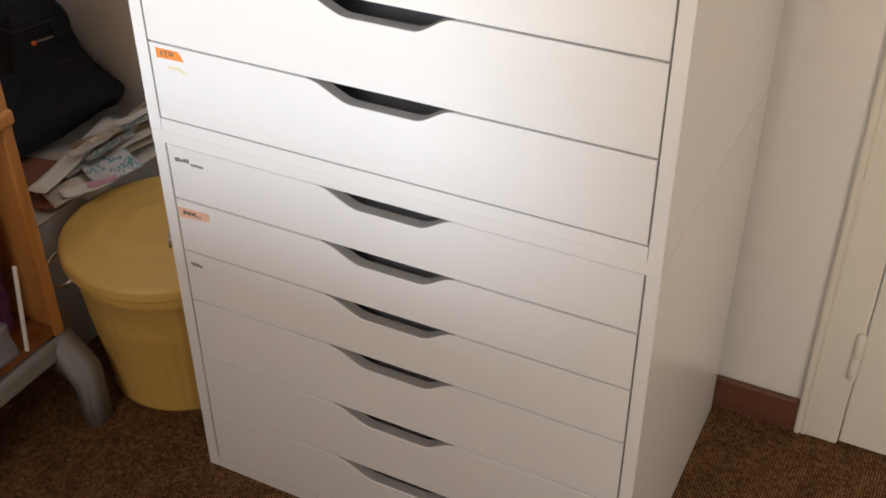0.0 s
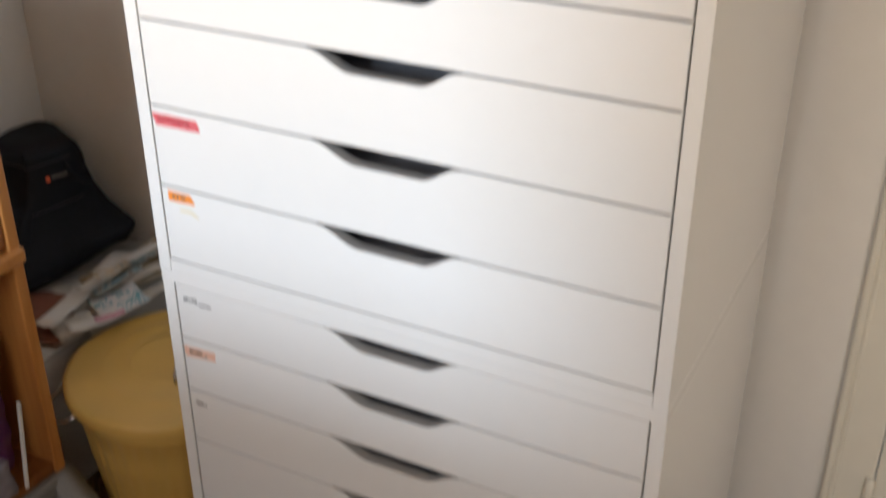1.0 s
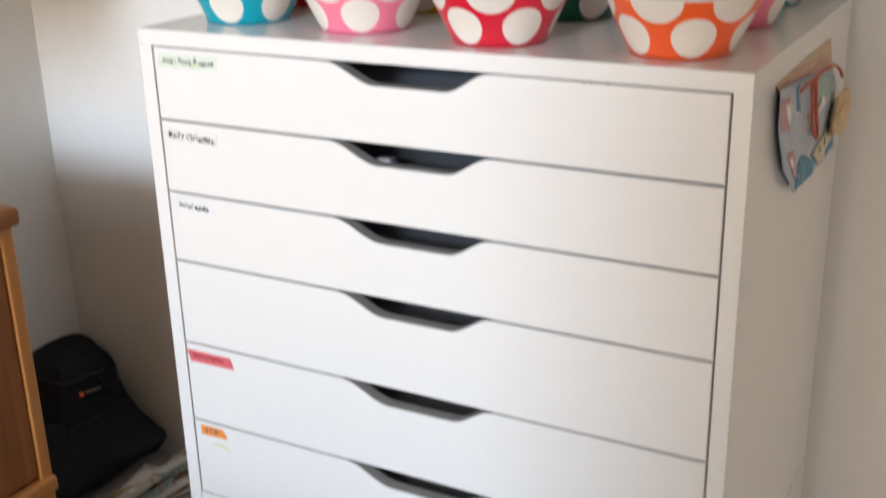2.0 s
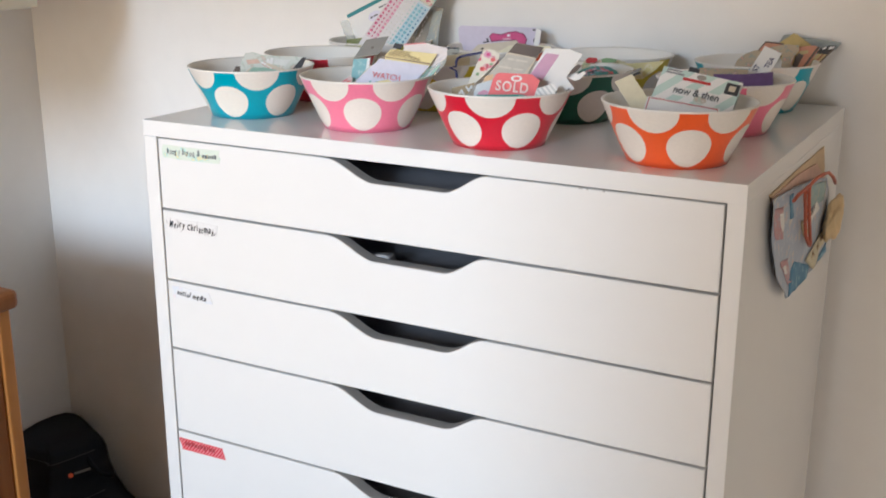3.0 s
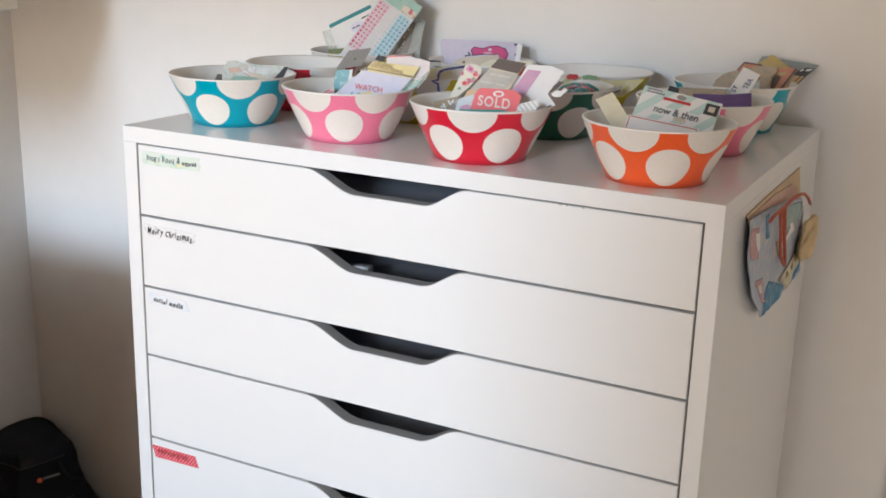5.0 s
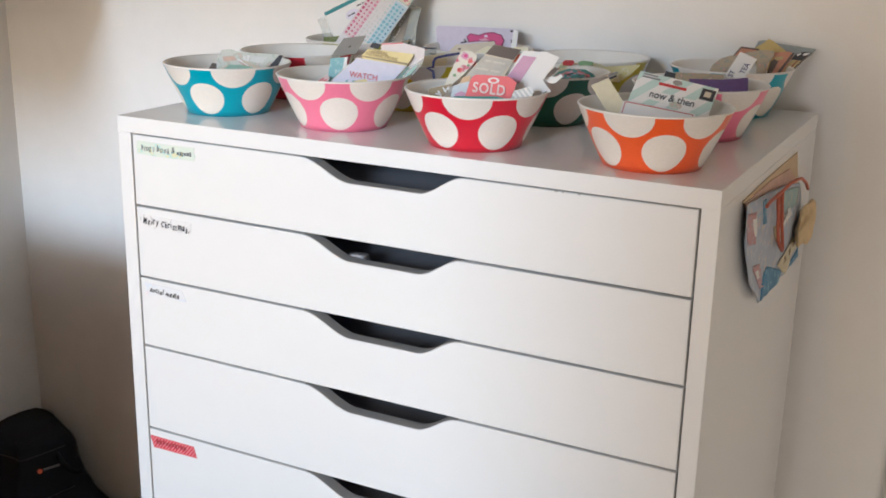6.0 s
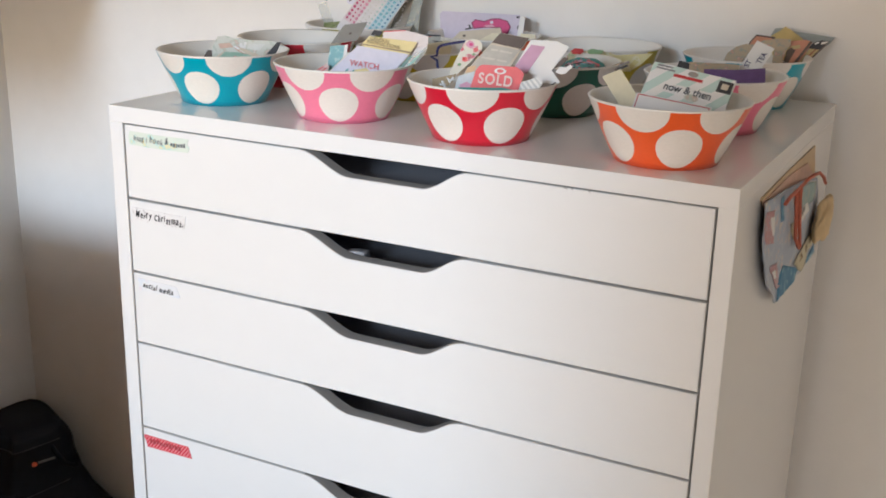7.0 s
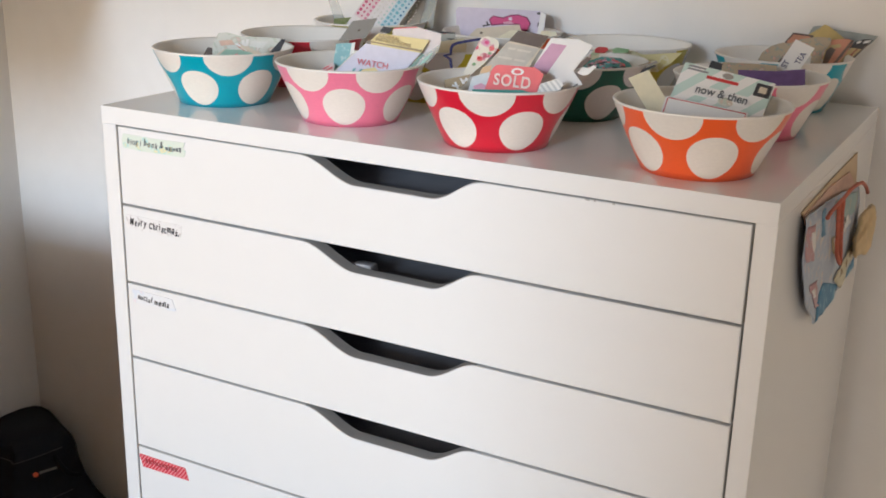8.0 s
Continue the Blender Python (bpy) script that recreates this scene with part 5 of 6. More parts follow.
c = card("sticker_pack", "pack of pink to blue stick-on gems in the olive bowl", "sticker pack", (0.086, 0.412, 1.282), 20, 12, -31, 0.058, 0.084, paper("gem_backing", (0.68, 0.66, 0.66), 0.3), 0.03)
printed(c, "header", rect(0.058, 0.022, 0, 0.049), MINT_P)
printed(c, "print", rect(0.022, 0.010, 0.017, 0.044), FLORAL_P, 0.0004)
text_bars(c, -0.016, 0.052, [0.005, 0.008], 0.003, DARK_P, lift=0.0004)
printed(c, "tint", rect(0.018, 0.078, -0.019, -0.003), paper("pink_tint", (0.66, 0.54, 0.57), 0.3), 0.0001)
printed(c, "tint", rect(0.019, 0.078, 0.0185, -0.003), paper("aqua_tint", (0.46, 0.60, 0.66), 0.3), 0.0001)
GEMS = [mat("gem_" + n, col, 0.1, vary=0.02, bump=0) for n, col in (("rose", (0.55, 0.08, 0.18)), ("pink", (0.66, 0.25, 0.36)), ("pearl", (0.72, 0.70, 0.66)), ("mint", (0.5, 0.66, 0.62)), ("aqua", (0.22, 0.48, 0.56)), ("blue", (0.07, 0.22, 0.36)))]
gem = bmesh.new()
bmesh.ops.create_icosphere(gem, subdivisions=1, radius=1.0)
gem_me = bpy.data.meshes.new("gem")
gem.to_mesh(gem_me)
gem.free()
gem_meshes = []
for g in GEMS:
    me = gem_me.copy()
    me.materials.append(g)
    gem_meshes.append(me)
for col in range(9):
    for r in range(13):
        size = (0.0025 if col in (0, 2, 6, 7) else 0.0017) * (1.0 if r % 2 else 0.8)
        ob = new("gem", gem_meshes[min(5, col * 6 // 9)])
        ob.parent = c
        ob.matrix_local = Matrix.Translation((-0.0245 + 0.0061 * col, -0.038 + 0.0058 * r, c["thick"] + 0.0007)) @ Matrix.Diagonal((size, size, 0.0009, 1))
card("sticker_pack", "glitter green pack in the olive bowl", "sticker pack", (0.022, 0.405, 1.250), 45, 12, 10, 0.03, 0.012, washi("glitter_green", (0.2, 0.24, 0.08), [(0.6, 0.62, 0.4), (0.1, 0.12, 0.05)], 400), 0.015)

# ---- packet hanging on the side of the units ----
pk = thing("hanging_packet", "blue printed plastic packet with a coral cord, hung on the side", "packet", m=pose(UW + 0.004, 0.0, 0.0))
SEA = washi("packet_print", (0.42, 0.48, 0.58), [(0.50, 0.56, 0.63), (0.58, 0.50, 0.52), (0.60, 0.60, 0.54)], 90)
LEFT_EDGE = [(0.076, 1.171), (0.074, 1.150), (0.083, 1.132), (0.094, 1.110), (0.122, 1.082), (0.175, 1.048)]
RIGHT_EDGE = [(0.350, 1.138), (0.368, 1.120), (0.380, 1.100), (0.390, 1.080), (0.400, 1.060), (0.406, 1.038)]


def along(pts, v):
    """A place on a smooth line through pts, v from 0 to 1."""
    f = min(max(v, 0.0), 0.9999) * (len(pts) - 1)
    i = int(f)
    p0, p1, p2, p3 = (Vector(pts[min(max(i + j - 1, 0), len(pts) - 1)]) for j in range(4))
    t = f - i
    return 0.5 * (2 * p1 + (p2 - p0) * t + (2 * p0 - 5 * p1 + 4 * p2 - p3) * t * t + (3 * p1 - p0 - 3 * p2 + p3) * t ** 3)


def on_bag(u, v, lift=0.0):
    """A place on the packet's wrinkled face: u across, v down; its free edge stands off the side."""
    a, b = along(LEFT_EDGE, v), along(RIGHT_EDGE, v)
    y, z = a.lerp(b, u)
    z += 0.004 * math.sin(math.pi * u) * (1 - 1.6 * v)
    stand = 0.0020 + 0.0014 * (1 - u) ** 3 * min(1.0, 2 * v)
    fold = 0.0022 * noise.noise((y * 40, z * 26, 0.3)) + 0.0012 * noise.noise((y * 90, z * 70, 4.0))
    return Vector((stand + fold + lift, y, z))


def bag_patch(name, corners, material, label="", lift=0.0008, n=10, thick=0.0005):
    """A piece of film or print that follows the packet's face; corners in u, v, turning round."""
    q = [Vector(c) for c in corners]
    bm = bmesh.new()
    layers = []
    for off in (lift, lift - thick):
        rows = []
        for j in range(n + 1):
            row = []
            for i in range(n + 1):
                w = q[0].lerp(q[1], i / n).lerp(q[3].lerp(q[2], i / n), j / n)
                row.append(bm.verts.new(on_bag(w.x, w.y, off)))
            rows.append(row)
        layers.append(rows)
    top, low = layers
    for j in range(n):
        for i in range(n):
            bm.faces.new((top[j][i], top[j + 1][i], top[j + 1][i + 1], top[j][i + 1])).smooth = True
            bm.faces.new((low[j][i], low[j][i + 1], low[j + 1][i + 1], low[j + 1][i])).smooth = True
    ring = [(0, i) for i in range(n)] + [(j, n) for j in range(n)] + [(n, i) for i in range(n, 0, -1)] + [(j, 0) for j in range(n, 0, -1)]
    for a, b in zip(ring, ring[1:] + ring[:1]):
        bm.faces.new((top[a[0]][a[1]], top[b[0]][b[1]], low[b[0]][b[1]], low[a[0]][a[1]]))
    bmesh.ops.recalc_face_normals(bm, faces=bm.faces)
    return part(name, bm, material, pk, label)


bag_patch("bag", [(0, 0), (1, 0), (1, 1), (0, 1)], SEA, "pale blue printed packet", 0.0, 28)
FIGURE_P = washi("coral_figures", (0.52, 0.30, 0.32), [(0.42, 0.40, 0.50), (0.60, 0.44, 0.42)], 160)
DEEP_P = washi("deep_blue_print", (0.08, 0.24, 0.40), [(0.14, 0.32, 0.46), (0.24, 0.40, 0.50)], 120)
PALE_TEAL_P = washi("pale_teal_print", (0.30, 0.43, 0.44), [(0.38, 0.48, 0.47), (0.44, 0.46, 0.40)], 110)
STRAW_P = paper("straw_print", (0.50, 0.43, 0.28), vary=0.25, grain=90)
bag_patch("print", [(0.02, 0.10), (0.15, 0.12), (0.13, 0.45), (0.03, 0.42)], FIGURE_P, "coral printed figure")
bag_patch("print", [(0.10, 0.16), (0.17, 0.16), (0.16, 0.34), (0.11, 0.36)], PAPER_WHITE, "white printed strip", 0.0011)
bag_patch("print", [(0.08, 0.66), (0.20, 0.68), (0.20, 0.90), (0.12, 0.90)], FIGURE_P, "coral printed figure")
bag_patch("print", [(0.10, 0.72), (0.15, 0.72), (0.15, 0.80), (0.11, 0.80)], PAPER_WHITE, "white printed spot", 0.0011)
bag_patch("corner", [(0.30, 0.76), (0.58, 0.93), (0.50, 0.995), (0.03, 0.995)], DEEP_P, "deep blue corner of the packet")
bag_patch("print", [(0.70, 0.97), (0.98, 0.86), (0.99, 0.995), (0.72, 0.995)], DEEP_P, "deep blue printed strip")
bag_patch("print", [(0.50, 0.06), (0.96, 0.06), (0.90, 0.30), (0.52, 0.32)], PALE_TEAL_P, "pale teal printed patch")
bag_patch("print", [(0.44, 0.40), (0.56, 0.42), (0.58, 0.60), (0.48, 0.58)], STRAW_P, "straw printed patch")
bag_patch("print", [(0.26, 0.06), (0.33, 0.06), (0.32, 0.30), (0.27, 0.30)], DEEP_P, "dark blue printed stripe")
bag_patch("sticker", [(0.47, 0.42), (0.76, 0.28), (0.78, 0.38), (0.50, 0.53)], PAPER_WHITE, "white paper sticker", 0.0016)
for u in (0.53, 0.60, 0.67):
    bag_patch("print_bar", [(u, 0.41 - 0.48 * (u - 0.50)), (u + 0.045, 0.39 - 0.48 * (u - 0.50)), (u + 0.05, 0.43 - 0.48 * (u - 0.50)), (u + 0.005, 0.45 - 0.48 * (u - 0.50))], GREY_P, "", 0.0021, 3)
bag_patch("sticker", [(0.48, 0.84), (0.90, 0.66), (0.96, 0.78), (0.60, 0.98)], paper("cream_sticker", (0.62, 0.57, 0.42)), "cream paper sticker", 0.0018)
for u in (0.60, 0.70, 0.80):
    bag_patch("print_bar", [(u, 0.85 - 0.42 * (u - 0.55)), (u + 0.05, 0.83 - 0.42 * (u - 0.55)), (u + 0.06, 0.88 - 0.42 * (u - 0.55)), (u + 0.01, 0.90 - 0.42 * (u - 0.55))], KRAFT_P, "", 0.0023, 3)


def side_plate(outline, x0, x1):
    """An outline in y, z on the side, from x0 to x1."""
    bm = bmesh.new()
    a = [bm.verts.new((x0, y, z)) for y, z in outline]
    b = [bm.verts.new((x1, y, z)) for y, z in outline]
    bm.faces.new(a)
    bm.faces.new(b[::-1])
    for i in range(len(a)):
        bm.faces.new((a[i], a[(i + 1) % len(a)], b[(i + 1) % len(a)], b[i]))
    bmesh.ops.recalc_face_normals(bm, faces=bm.faces)
    return bm


part("backing_card", side_plate([(0.080, 1.1735), (0.200, 1.1745), (0.346, 1.1735), (0.372, 1.130), (0.385, 1.095), (0.34, 1.09), (0.12, 1.15)], -0.0036, -0.0026), paper("tan_card", (0.58, 0.44, 0.28)), pk, "tan card behind the packet")
part("tissue", side_plate([(0.085, 1.170), (0.20, 1.170), (0.30, 1.163), (0.36, 1.135), (0.30, 1.14), (0.1, 1.158)], -0.0024, -0.0012), paper("pink_tissue", (0.62, 0.42, 0.34), vary=0.2), pk, "pink tissue edge")
scrap = bmesh.new()
bmesh.ops.create_icosphere(scrap, subdivisions=4, radius=1.0)
for v in scrap.verts:
    f = 1 + 0.35 * noise.noise(v.co * 1.7 + Vector((3, 0, 0))) + 0.22 * abs(noise.noise(v.co * 4.0))
    v.co = Vector((0.012 + 0.009 * f * v.co.x, 0.362 + 0.030 * f * v.co.y + 0.012 * v.co.z, 1.090 + 0.021 * f * v.co.z))
for f in scrap.faces:
    f.smooth = True
part("scrap", scrap, paper("crumpled_tan", (0.62, 0.47, 0.27), vary=0.2, grain=60), pk, "crumpled tan paper")
CORD = mat("coral_cord", (0.50, 0.13, 0.08), 0.7, vary=0.2, grain=200)
part("cord", tube([(0.010, 0.128, 1.160), (0.009, 0.150, 1.160), (0.009, 0.18, 1.159), (0.009, 0.215, 1.158), (0.009, 0.25, 1.158), (0.009, 0.286, 1.155), (0.009, 0.32, 1.150), (0.009, 0.352, 1.139), (0.009, 0.372, 1.128)], 0.0018), CORD, pk, "coral cord")
part("cord", tube([(0.010, 0.184, 1.158), (0.009, 0.192, 1.148), (0.009, 0.200, 1.135), (0.009, 0.206, 1.120), (0.009, 0.214, 1.105), (0.009, 0.232, 1.093), (0.009, 0.244, 1.087)], 0.0019), CORD, pk, "coral cord")
part("cord", tube([(0.010, 0.204, 1.158), (0.009, 0.212, 1.148), (0.009, 0.220, 1.132), (0.009, 0.228, 1.116), (0.009, 0.238, 1.102), (0.009, 0.246, 1.088)], 0.0019), CORD, pk, "coral cord")

# ---- wooden cabinet on a grey base ----
wc = thing("wooden_cabinet", "beech cabinet with an open lower shelf on grey plastic feet", "cabinet", at=(-0.265, 0.0, 0.0))
FAR, NEAR, BACK = 0.009, -0.62, -0.44
part("side_panel", box_bm(BACK, 0.0, FAR - 0.019, FAR, 0.165, 0.930, bevel=0.0025), BEECH, wc)
part("side_panel", box_bm(BACK, 0.0, NEAR, NEAR + 0.019, 0.165, 0.930, bevel=0.0025), BEECH, wc)
part("top", box_bm(BACK, 0.012, NEAR - 0.01, FAR + 0.008, 0.930, 0.956, bevel=0.008, segs=3), BEECH_DARK, wc, "rounded wooden top")
part("door", box_bm(-0.020, -0.004, NEAR + 0.021, FAR - 0.021, 0.566, 0.927, bevel=0.002), BEECH_DARK, wc, "plain brown wooden door")
part("shelf", box_bm(BACK, 0.007, NEAR - 0.004, FAR + 0.003, 0.536, 0.560, bevel=0.006, segs=3), BEECH, wc, "shelf board with a rounded proud edge")
part("bottom_panel", box_bm(BACK, -0.006, NEAR + 0.019, FAR - 0.019, 0.167, 0.185), BEECH_DARK, wc)
part("back_panel", box_bm(BACK, BACK + 0.008, NEAR + 0.019, FAR - 0.019, 0.185, 0.536), BEECH_DARK, wc)
part("base_rail", box_bm(-0.055, 0.005, NEAR, 0.0, 0.125, 0.163, bevel=0.008), GREY_PLASTIC, wc, "grey plastic base rail")
part("cross_rail", box_bm(-0.05, -0.012, NEAR + 0.02, -0.150, 0.050, 0.105, bevel=0.004), BEECH, wc, "wooden rail under the base")


def foot(y):
    """A bent plastic foot: a sloping rounded shoulder above a round-nosed upright leg."""
    out = [(-0.05, 0.163), (-0.004, 0.163), (0.006, 0.158), (0.036, 0.130), (0.048, 0.118), (0.054, 0.104), (0.055, 0.090),
           (0.055, 0.0), (0.022, 0.0), (0.021, 0.066), (0.014, 0.082), (0.0, 0.092), (-0.05, 0.100)]
    bm = prism(out, y - 0.022, y + 0.022)
    rim = [e for e in bm.edges if abs(e.verts[0].co.y - e.verts[1].co.y) < 1e-6 and max(v.co.z for v in e.verts) > 0.001]
    bmesh.ops.bevel(bm, geom=rim, offset=0.006, segments=3, affect="EDGES", clamp_overlap=True)
    return bm


part("foot", foot(0.0), GREY_PLASTIC, wc, "bent grey plastic foot", True)
part("foot", foot(-0.585), GREY_PLASTIC, wc, "bent grey plastic foot", True)


def parcel(name, label, category, material, x0, x1, y0, y1, z0, z1, crumple, seed):
    """A soft wrapped pack with dents."""
    bm = box_bm(x0, x1, y0, y1, z0, z1)
    bmesh.ops.subdivide_edges(bm, edges=bm.edges, cuts=9, use_grid_fill=True)
    c = Vector(((x0 + x1) / 2, (y0 + y1) / 2, (z0 + z1) / 2))
    for v in bm.verts:
        q = (v.co - c)
        v.co += crumple * noise.noise_vector(v.co * 28 + Vector((seed, 0, 0)))
        v.co -= q * 0.10 * min(1.0, (q.length / max(x1 - x0, y1 - y0, z1 - z0)) ** 2 * 2)
        v.co.z = max(v.co.z, z0)
    bmesh.ops.recalc_face_normals(bm, faces=bm.faces)
    return tagged(put(bm, name, material, smooth=True), label, category)


PURPLE = mat("purple_wrap", (0.12, 0.03, 0.16), 0.35, vary=0.25, grain=60, bump=0.1, bump_scale=60)
FOIL = mat("cellophane", (0.30, 0.28, 0.33), 0.12, vary=0.3, grain=50, bump=0.5, bump_scale=60)
parcel("wool_pack", "purple wrapped pack on the open shelf", "pack", PURPLE, -0.46, -0.290, -0.34, -0.040, 0.1855, 0.44, 0.008, 3)
parcel("cellophane_bag", "crinkled clear bag at the front of the shelf", "bag", FOIL, -0.282, -0.262, -0.30, -0.082, 0.186, 0.25, 0.006, 8)
mag = put(box_bm(-0.006, 0.0, -0.0022, 0.0022, 0.0, 0.148, bevel=0.0008), "notepad", PAPER_WHITE)
mag.matrix_world = pose(-0.258, -0.072, 0.1855, -7, 0, 0)
tagged(mag, "thin white notepad standing at the edge of the shelf", "notepad")

# ---- yellow bin with a lid ----
bn = thing("bin", "yellow enamelled metal bin with a lid, on the carpet", "bin", m=pose(-0.178, 0.182, 0.0))
H = 0.280
bm = lathe([(0, 0.002), (0.124, 0.002), (0.128, 0.0), (0.1295, 0.006), (0.128, 0.012), (0.146, 0.160), (0.1475, 0.165), (0.147, 0.172), (0.155, H - 0.045), (0.158, H - 0.041), (0.156, H - 0.034), (0.160, H), (0.157, H), (0.127, 0.014), (0, 0.012)], 176)
for v in bm.verts:
    r, a = math.hypot(v.co.x, v.co.y), math.atan2(v.co.y, v.co.x)
    if 0.010 < v.co.z < H - 0.04 and r > 0.1278:
        k = 1 + 0.0055 * math.cos(44 * a)
        v.co.x, v.co.y = v.co.x * k, v.co.y * k
part("body", bm, YELLOW_METAL, bn, "tapered yellow body with pressed rings", True)
lid_z = H - 0.006
bm = lathe([(0.1635, lid_z - 0.013), (0.166, lid_z - 0.015), (0.1705, lid_z - 0.013), (0.1712, lid_z - 0.009), (0.1700, lid_z - 0.006), (0.1715, lid_z + 0.002), (0.169, lid_z + 0.008), (0.162, lid_z + 0.0095), (0.150, lid_z + 0.0095), (0.118, lid_z + 0.0125), (0.112, lid_z + 0.0155), (0.104, lid_z + 0.016), (0.070, lid_z + 0.018), (0.066, lid_z + 0.0205), (0.060, lid_z + 0.021), (0, lid_z + 0.022)], 80)
part("lid", bm, YELLOW_METAL, bn, "yellow lid with pressed rings", True)
z = lid_z + 0.021
h_pts = [(-0.045, -0.002), (-0.044, 0.010), (-0.034, 0.017), (0.0, 0.019), (0.034, 0.017), (0.044, 0.010), (0.045, -0.002)]
part("lid_handle", tube([(0.030 - 0.45 * a, -0.012 + 0.89 * a, z + b) for a, b in h_pts], 0.003), CHROME, bn, "bright metal lid handle")
ears = [(-0.136, -0.110, 0.262), (-0.143, -0.122, 0.252), (-0.146, -0.134, 0.240), (-0.138, -0.146, 0.234), (-0.120, -0.156, 0.236), (-0.098, -0.162, 0.240), (-0.078, -0.162, 0.250), (-0.062, -0.157, 0.262)]
part("bail_handle", tube(ears, 0.0026), CHROME, bn, "thin wire side handle")

# ---- box in the corner with papers and a black bag on it ----
sb = thing("storage_box", "grey-white storage box standing in the corner", "box", at=(-0.54, 0.27, 0.0))
BOARD = mat("box_board", (0.62, 0.61, 0.59), 0.7, vary=0.05)
for q in ((-0.165, 0.165, -0.215, -0.2055), (-0.165, 0.165, 0.2055, 0.215), (-0.165, -0.1555, -0.205, 0.205), (0.1555, 0.165, -0.205, 0.205)):
    part("side_panel", box_bm(*q, 0, 0.272, bevel=0.001), BOARD, sb)
part("bottom", box_bm(-0.155, 0.155, -0.2045, 0.2045, 0.0, 0.01), BOARD, sb)
part("lid", box_bm(-0.166, 0.166, -0.216, 0.216, 0.2725, 0.279, bevel=0.001), mat("box_lid_board", (0.50, 0.48, 0.45), 0.7), sb)

RUST_P = paper("rust_brown_paper", (0.22, 0.085, 0.055))
SEA_P = washi("grey_blue_paper", (0.20, 0.28, 0.30), [(0.50, 0.52, 0.50), (0.30, 0.26, 0.22)], 60)
AWNING_P = washi("blue_and_white_paper", (0.68, 0.68, 0.70), [(0.12, 0.36, 0.44), (0.68, 0.68, 0.70), (0.16, 0.40, 0.48)], 46)
STALE_P = paper("off_white_paper", (0.62, 0.59, 0.54), vary=0.15)
rng = random.Random(5)
SHEETS = [
    (-0.50, 0.33, -4, 0.30, 0.24, STALE_P), (-0.435, 0.150, 6, 0.11, 0.05, RUST_P), (-0.470, 0.250, 20, 0.20, 0.12, STALE_P), (-0.395, 0.42, 66, 0.12, 0.075, SEA_P),
    (-0.372, 0.452, 52, 0.07, 0.05, SEA_P), (-0.405, 0.352, 76, 0.20, 0.060, BEIGE_P), (-0.470, 0.200, 14, 0.110, 0.090, RUST_P), (-0.378, 0.178, 66, 0.07, 0.055, STALE_P),
    (-0.425, 0.330, 88, 0.24, 0.046, STALE_P), (-0.352, 0.195, 56, 0.085, 0.030, PAPER_WHITE), (-0.356, 0.262, 64, 0.085, 0.075, AWNING_P), (-0.334, 0.215, 50, 0.05, 0.014, ROSE_P),
    (-0.400, 0.375, 72, 0.16, 0.020, KRAFT_P), (-0.430, 0.262, 100, 0.25, 0.036, PAPER_WHITE), (-0.375, 0.365, 80, 0.13, 0.024, STALE_P)]
scatter = random.Random(11)
for k in range(10):
    SHEETS.append((scatter.uniform(-0.43, -0.36), scatter.uniform(0.27, 0.44), scatter.uniform(60, 100), scatter.uniform(0.06, 0.13), scatter.uniform(0.008, 0.022),
                   (STALE_P, SEA_P, KRAFT_P, BEIGE_P, PAPER_WHITE)[k % 5]))
NAMES = {RUST_P.name: "rust brown", STALE_P.name: "off-white", BEIGE_P.name: "beige", PAPER_WHITE.name: "white", SEA_P.name: "grey-blue blotched", AWNING_P.name: "blue and white printed", KRAFT_P.name: "kraft", ROSE_P.name: "rose"}
for i, (x, y, turn, w, h, m_) in enumerate(SHEETS):
    bm = bmesh.new()
    bmesh.ops.create_grid(bm, x_segments=8, y_segments=4, size=0.5)
    rim = list(bm.edges)
    lift = 0.0006 + 0.0022 * min(i, 20) + 0.0007 * max(0, i - 20)
    ph = rng.uniform(0, 6)
    for v in bm.verts:
        u, q = v.co.x, v.co.y
        v.co = Vector((u * w, q * h, 0.010 * math.sin(5 * u + ph) * abs(u) + 0.005 * abs(q) * math.cos(ph)))
    r = bmesh.ops.extrude_face_region(bm, geom=list(bm.faces))
    for v in [g for g in r["geom"] if isinstance(g, bmesh.types.BMVert)]:
        v.co.z += 0.0012
    bmesh.ops.recalc_face_normals(bm, faces=bm.faces)
    ob = put(bm, "paper_sheet", m_, smooth=True)
    ob.matrix_world = pose(x, y, 0.2815 + lift, rng.uniform(-2, 2), rng.uniform(-2, 3), turn)
    tagged(ob, NAMES[m_.name] + " paper sheet in the loose pile", "paper", "loose papers on the box")


bag = thing("black_bag", "black nylon bag slumped on the papers in the corner", "bag", at=(0, 0, 0))


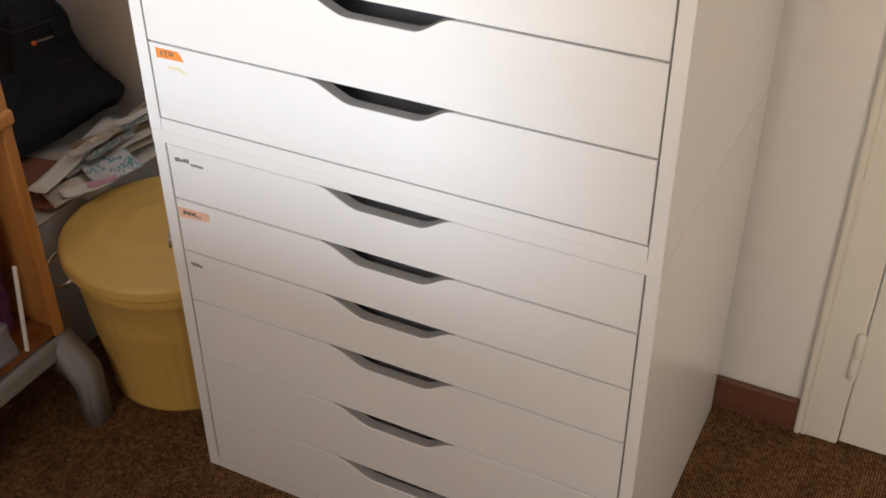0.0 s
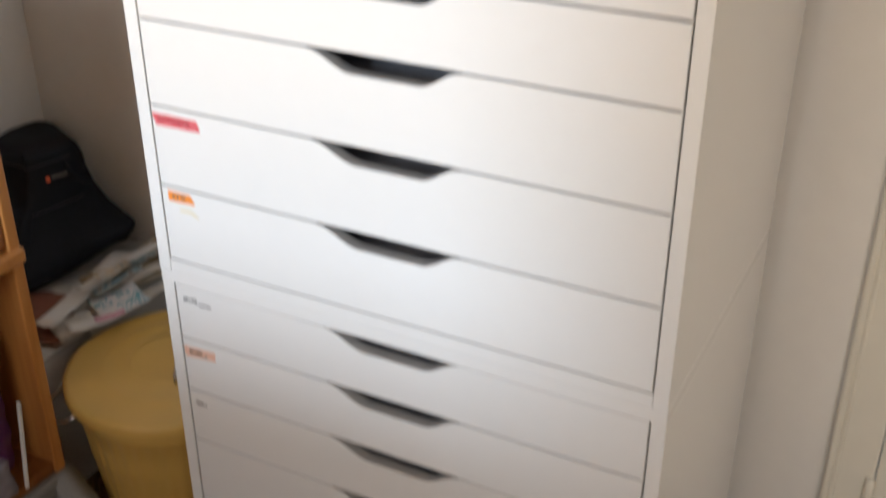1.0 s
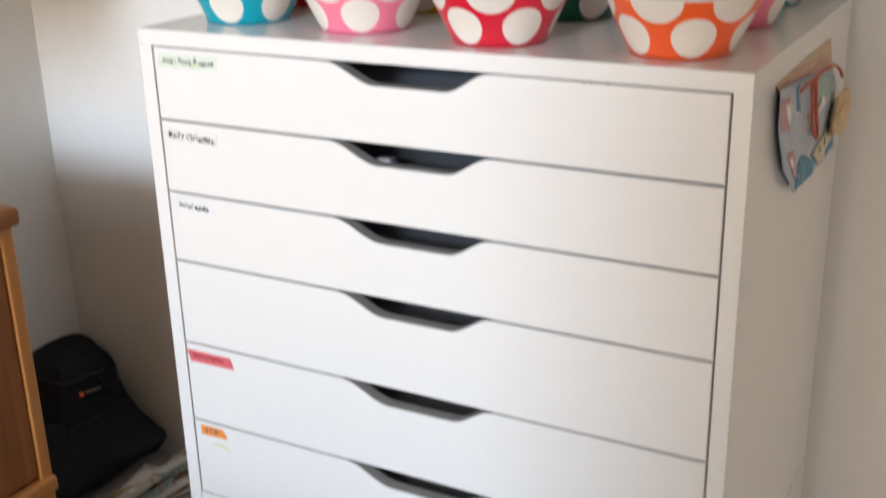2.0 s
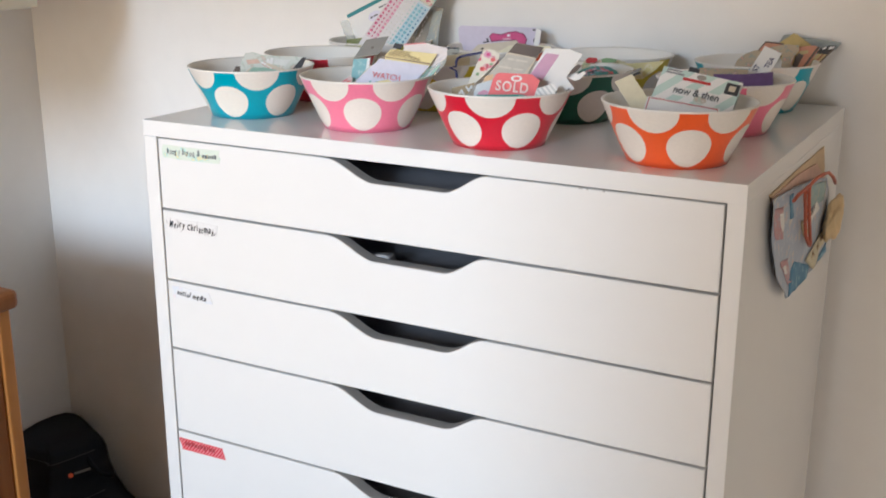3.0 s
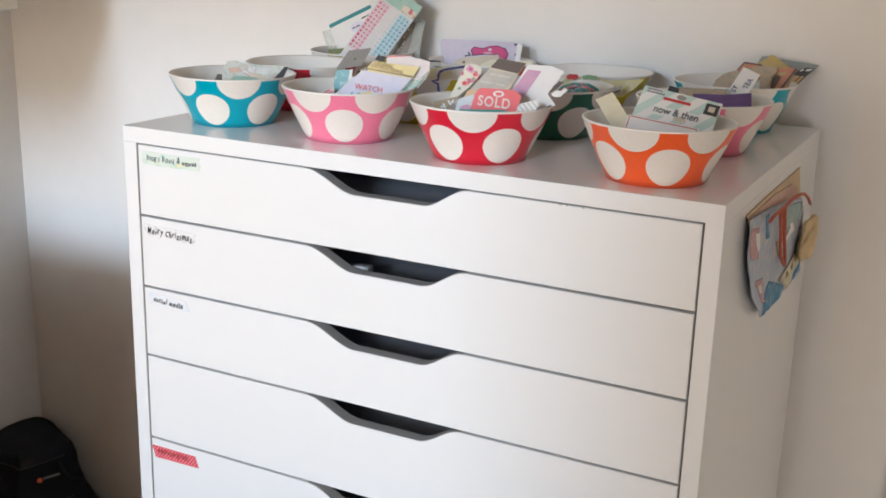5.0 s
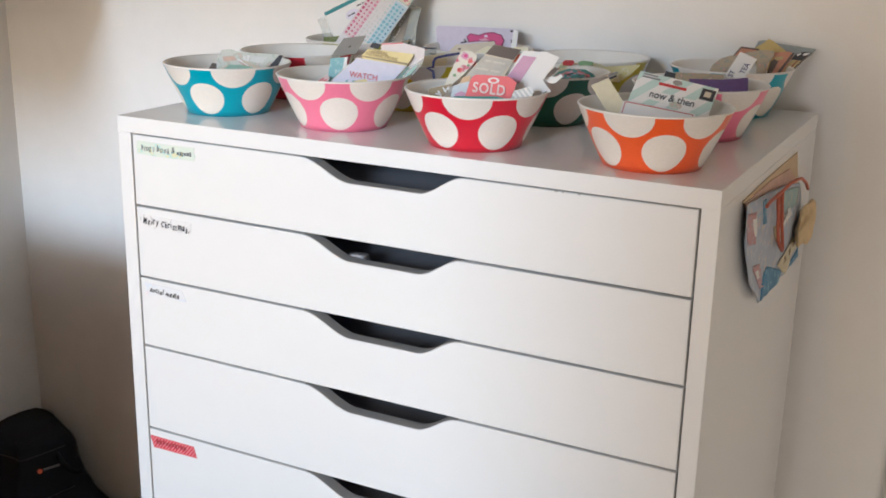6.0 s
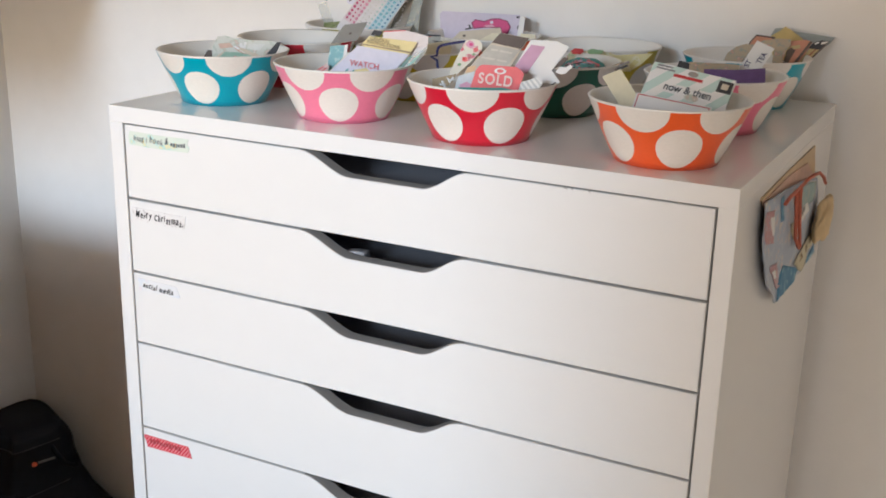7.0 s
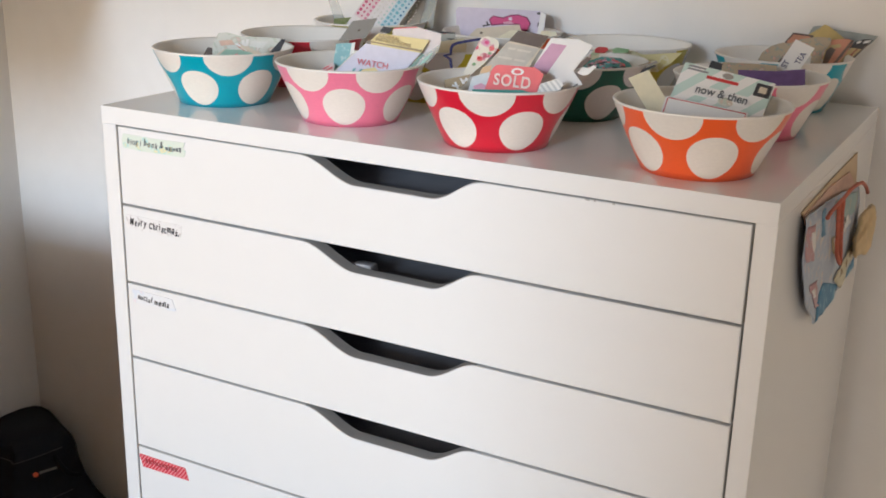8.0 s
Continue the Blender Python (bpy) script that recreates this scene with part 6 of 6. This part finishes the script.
def loft(rings, per=4, between=4, crease=0.004, seed=0.0):
    """A cloth form through rings of (x, y, z), rounded along and between them."""
    fine = []
    for r in rings:
        pts = [Vector(p) for p in r]
        n = len(pts)
        row = []
        for i in range(n):
            p0, p1, p2, p3 = (pts[(i + j - 1) % n] for j in range(4))
            for k in range(per):
                t = k / per
                row.append(0.5 * (2 * p1 + (p2 - p0) * t + (2 * p0 - 5 * p1 + 4 * p2 - p3) * t * t + (3 * p1 - p0 - 3 * p2 + p3) * t ** 3))
        fine.append(row)
    rows = []
    for a, b in zip(fine, fine[1:]):
        for k in range(between):
            rows.append([p.lerp(q, k / between) for p, q in zip(a, b)])
    rows.append(fine[-1])
    bm = bmesh.new()
    made = []
    for row in rows:
        made.append([bm.verts.new(p + crease * noise.noise_vector(p * 22 + Vector((seed, 0, 0)))) for p in row])
    n = len(made[0])
    for a, b in zip(made, made[1:]):
        for i in range(n):
            bm.faces.new((a[i], a[(i + 1) % n], b[(i + 1) % n], b[i]))
    bm.faces.new(made[0])
    bm.faces.new(made[-1])
    bmesh.ops.recalc_face_normals(bm, faces=bm.faces)
    return bm


# level: z, front edge, then how far the side reaches at the front, the middle, the hind corner and the back
LEVELS = [(0.309, 0.185, -0.535, -0.500, -0.505, -0.515), (0.332, 0.185, -0.535, -0.505, -0.476, -0.502), (0.352, 0.208, -0.552, -0.515, -0.456, -0.505),
          (0.378, 0.242, -0.566, -0.540, -0.510, -0.555), (0.408, 0.272, -0.580, -0.560, -0.543, -0.582), (0.440, 0.294, -0.592, -0.572, -0.560, -0.594),
          (0.466, 0.306, -0.600, -0.576, -0.560, -0.596), (0.486, 0.315, -0.604, -0.580, -0.560, -0.598), (0.498, 0.325, -0.612, -0.588, -0.566, -0.604),
          (0.503, 0.345, -0.635, -0.612, -0.590, -0.618)]


def girth(z, y, x1, x2, x3, x4):
    return [(-0.701, y, z), (x1, y + 0.008, z), (x2, 0.45 * y + 0.182, z), (x3, 0.402, z), (x4, min(0.462, 0.66 - 0.43 * z), z), (-0.701, 0.465, z)]


part("body", loft([girth(*lv) for lv in LEVELS]), BLACK_CLOTH, bag, "", True)
part("front_pocket", loft([
    [(-0.685, 0.205, 0.330), (-0.56, 0.212, 0.330), (-0.55, 0.26, 0.330), (-0.685, 0.28, 0.330)],
    [(-0.69, 0.200, 0.36), (-0.560, 0.208, 0.36), (-0.548, 0.27, 0.36), (-0.69, 0.29, 0.36)],
    [(-0.685, 0.258, 0.42), (-0.58, 0.264, 0.42), (-0.57, 0.30, 0.42), (-0.685, 0.31, 0.42)]], seed=5.0), BLACK_CLOTH, bag, "bulging front pocket", True)
PIPING = mat("black_piping", (0.018, 0.018, 0.022), 0.5, vary=0.2, grain=200, bump=0.1)
for k, rise in ((4, 0.0), (7, 0.004)):
    z, y, x1, x2, x3, x4 = LEVELS[k]
    line = [along([(x - 0.0, yy - 0.002) for x, yy, _ in girth(*LEVELS[k])[:4]], i / 24) for i in range(25)]
    part("piping", tube([(p.x + 0.003, p.y - 0.003, z + rise + 0.003 * math.sin(5 * p.x + k)) for p in line], 0.0009), PIPING, bag, "black piping along a seam", True)
part("strap", tube([(-0.575, 0.385, 0.490), (-0.556, 0.385, 0.465), (-0.540, 0.390, 0.446), (-0.528, 0.400, 0.441), (-0.520, 0.402, 0.445)], 0.0045), BLACK_CLOTH, bag, "thin black strap", True)
ORANGE_DOT = mat("orange_badge", (0.75, 0.12, 0.04), 0.5, bump=0)
side = Vector((0.34, 0.94, 0.0)).normalized()
out = Vector((0.86, -0.31, 0.40)).normalized()
up = out.cross(side).normalized()
badge_m = Matrix((side, up, out)).transposed().to_4x4()
badge_m.translation = Vector((-0.553, 0.333, 0.466))
bm = plate(ellipse(0.0045, 0.0042, n=14), 0.0, 0.002)
bm.transform(badge_m)
part("badge", bm, ORANGE_DOT, bag, "small orange badge")
bm = plate(rect(0.030, 0.0042, 0.022, 0.001), 0.0, 0.0015)
bm.transform(badge_m)
part("badge", bm, mat("grey_badge", (0.13, 0.12, 0.11), 0.5, bump=0), bag, "grey lettering bar")

CLING = mat("clear_plastic", (0.45, 0.45, 0.47), 0.08, vary=0.4, grain=120, bump=0.6, bump_scale=120)
parcel("clear_bag", "crumpled clear plastic bag in the second drawer", "bag", CLING, 0.270, 0.304, 0.0178, 0.032, 1.0646, 1.0785, 0.006, 2)
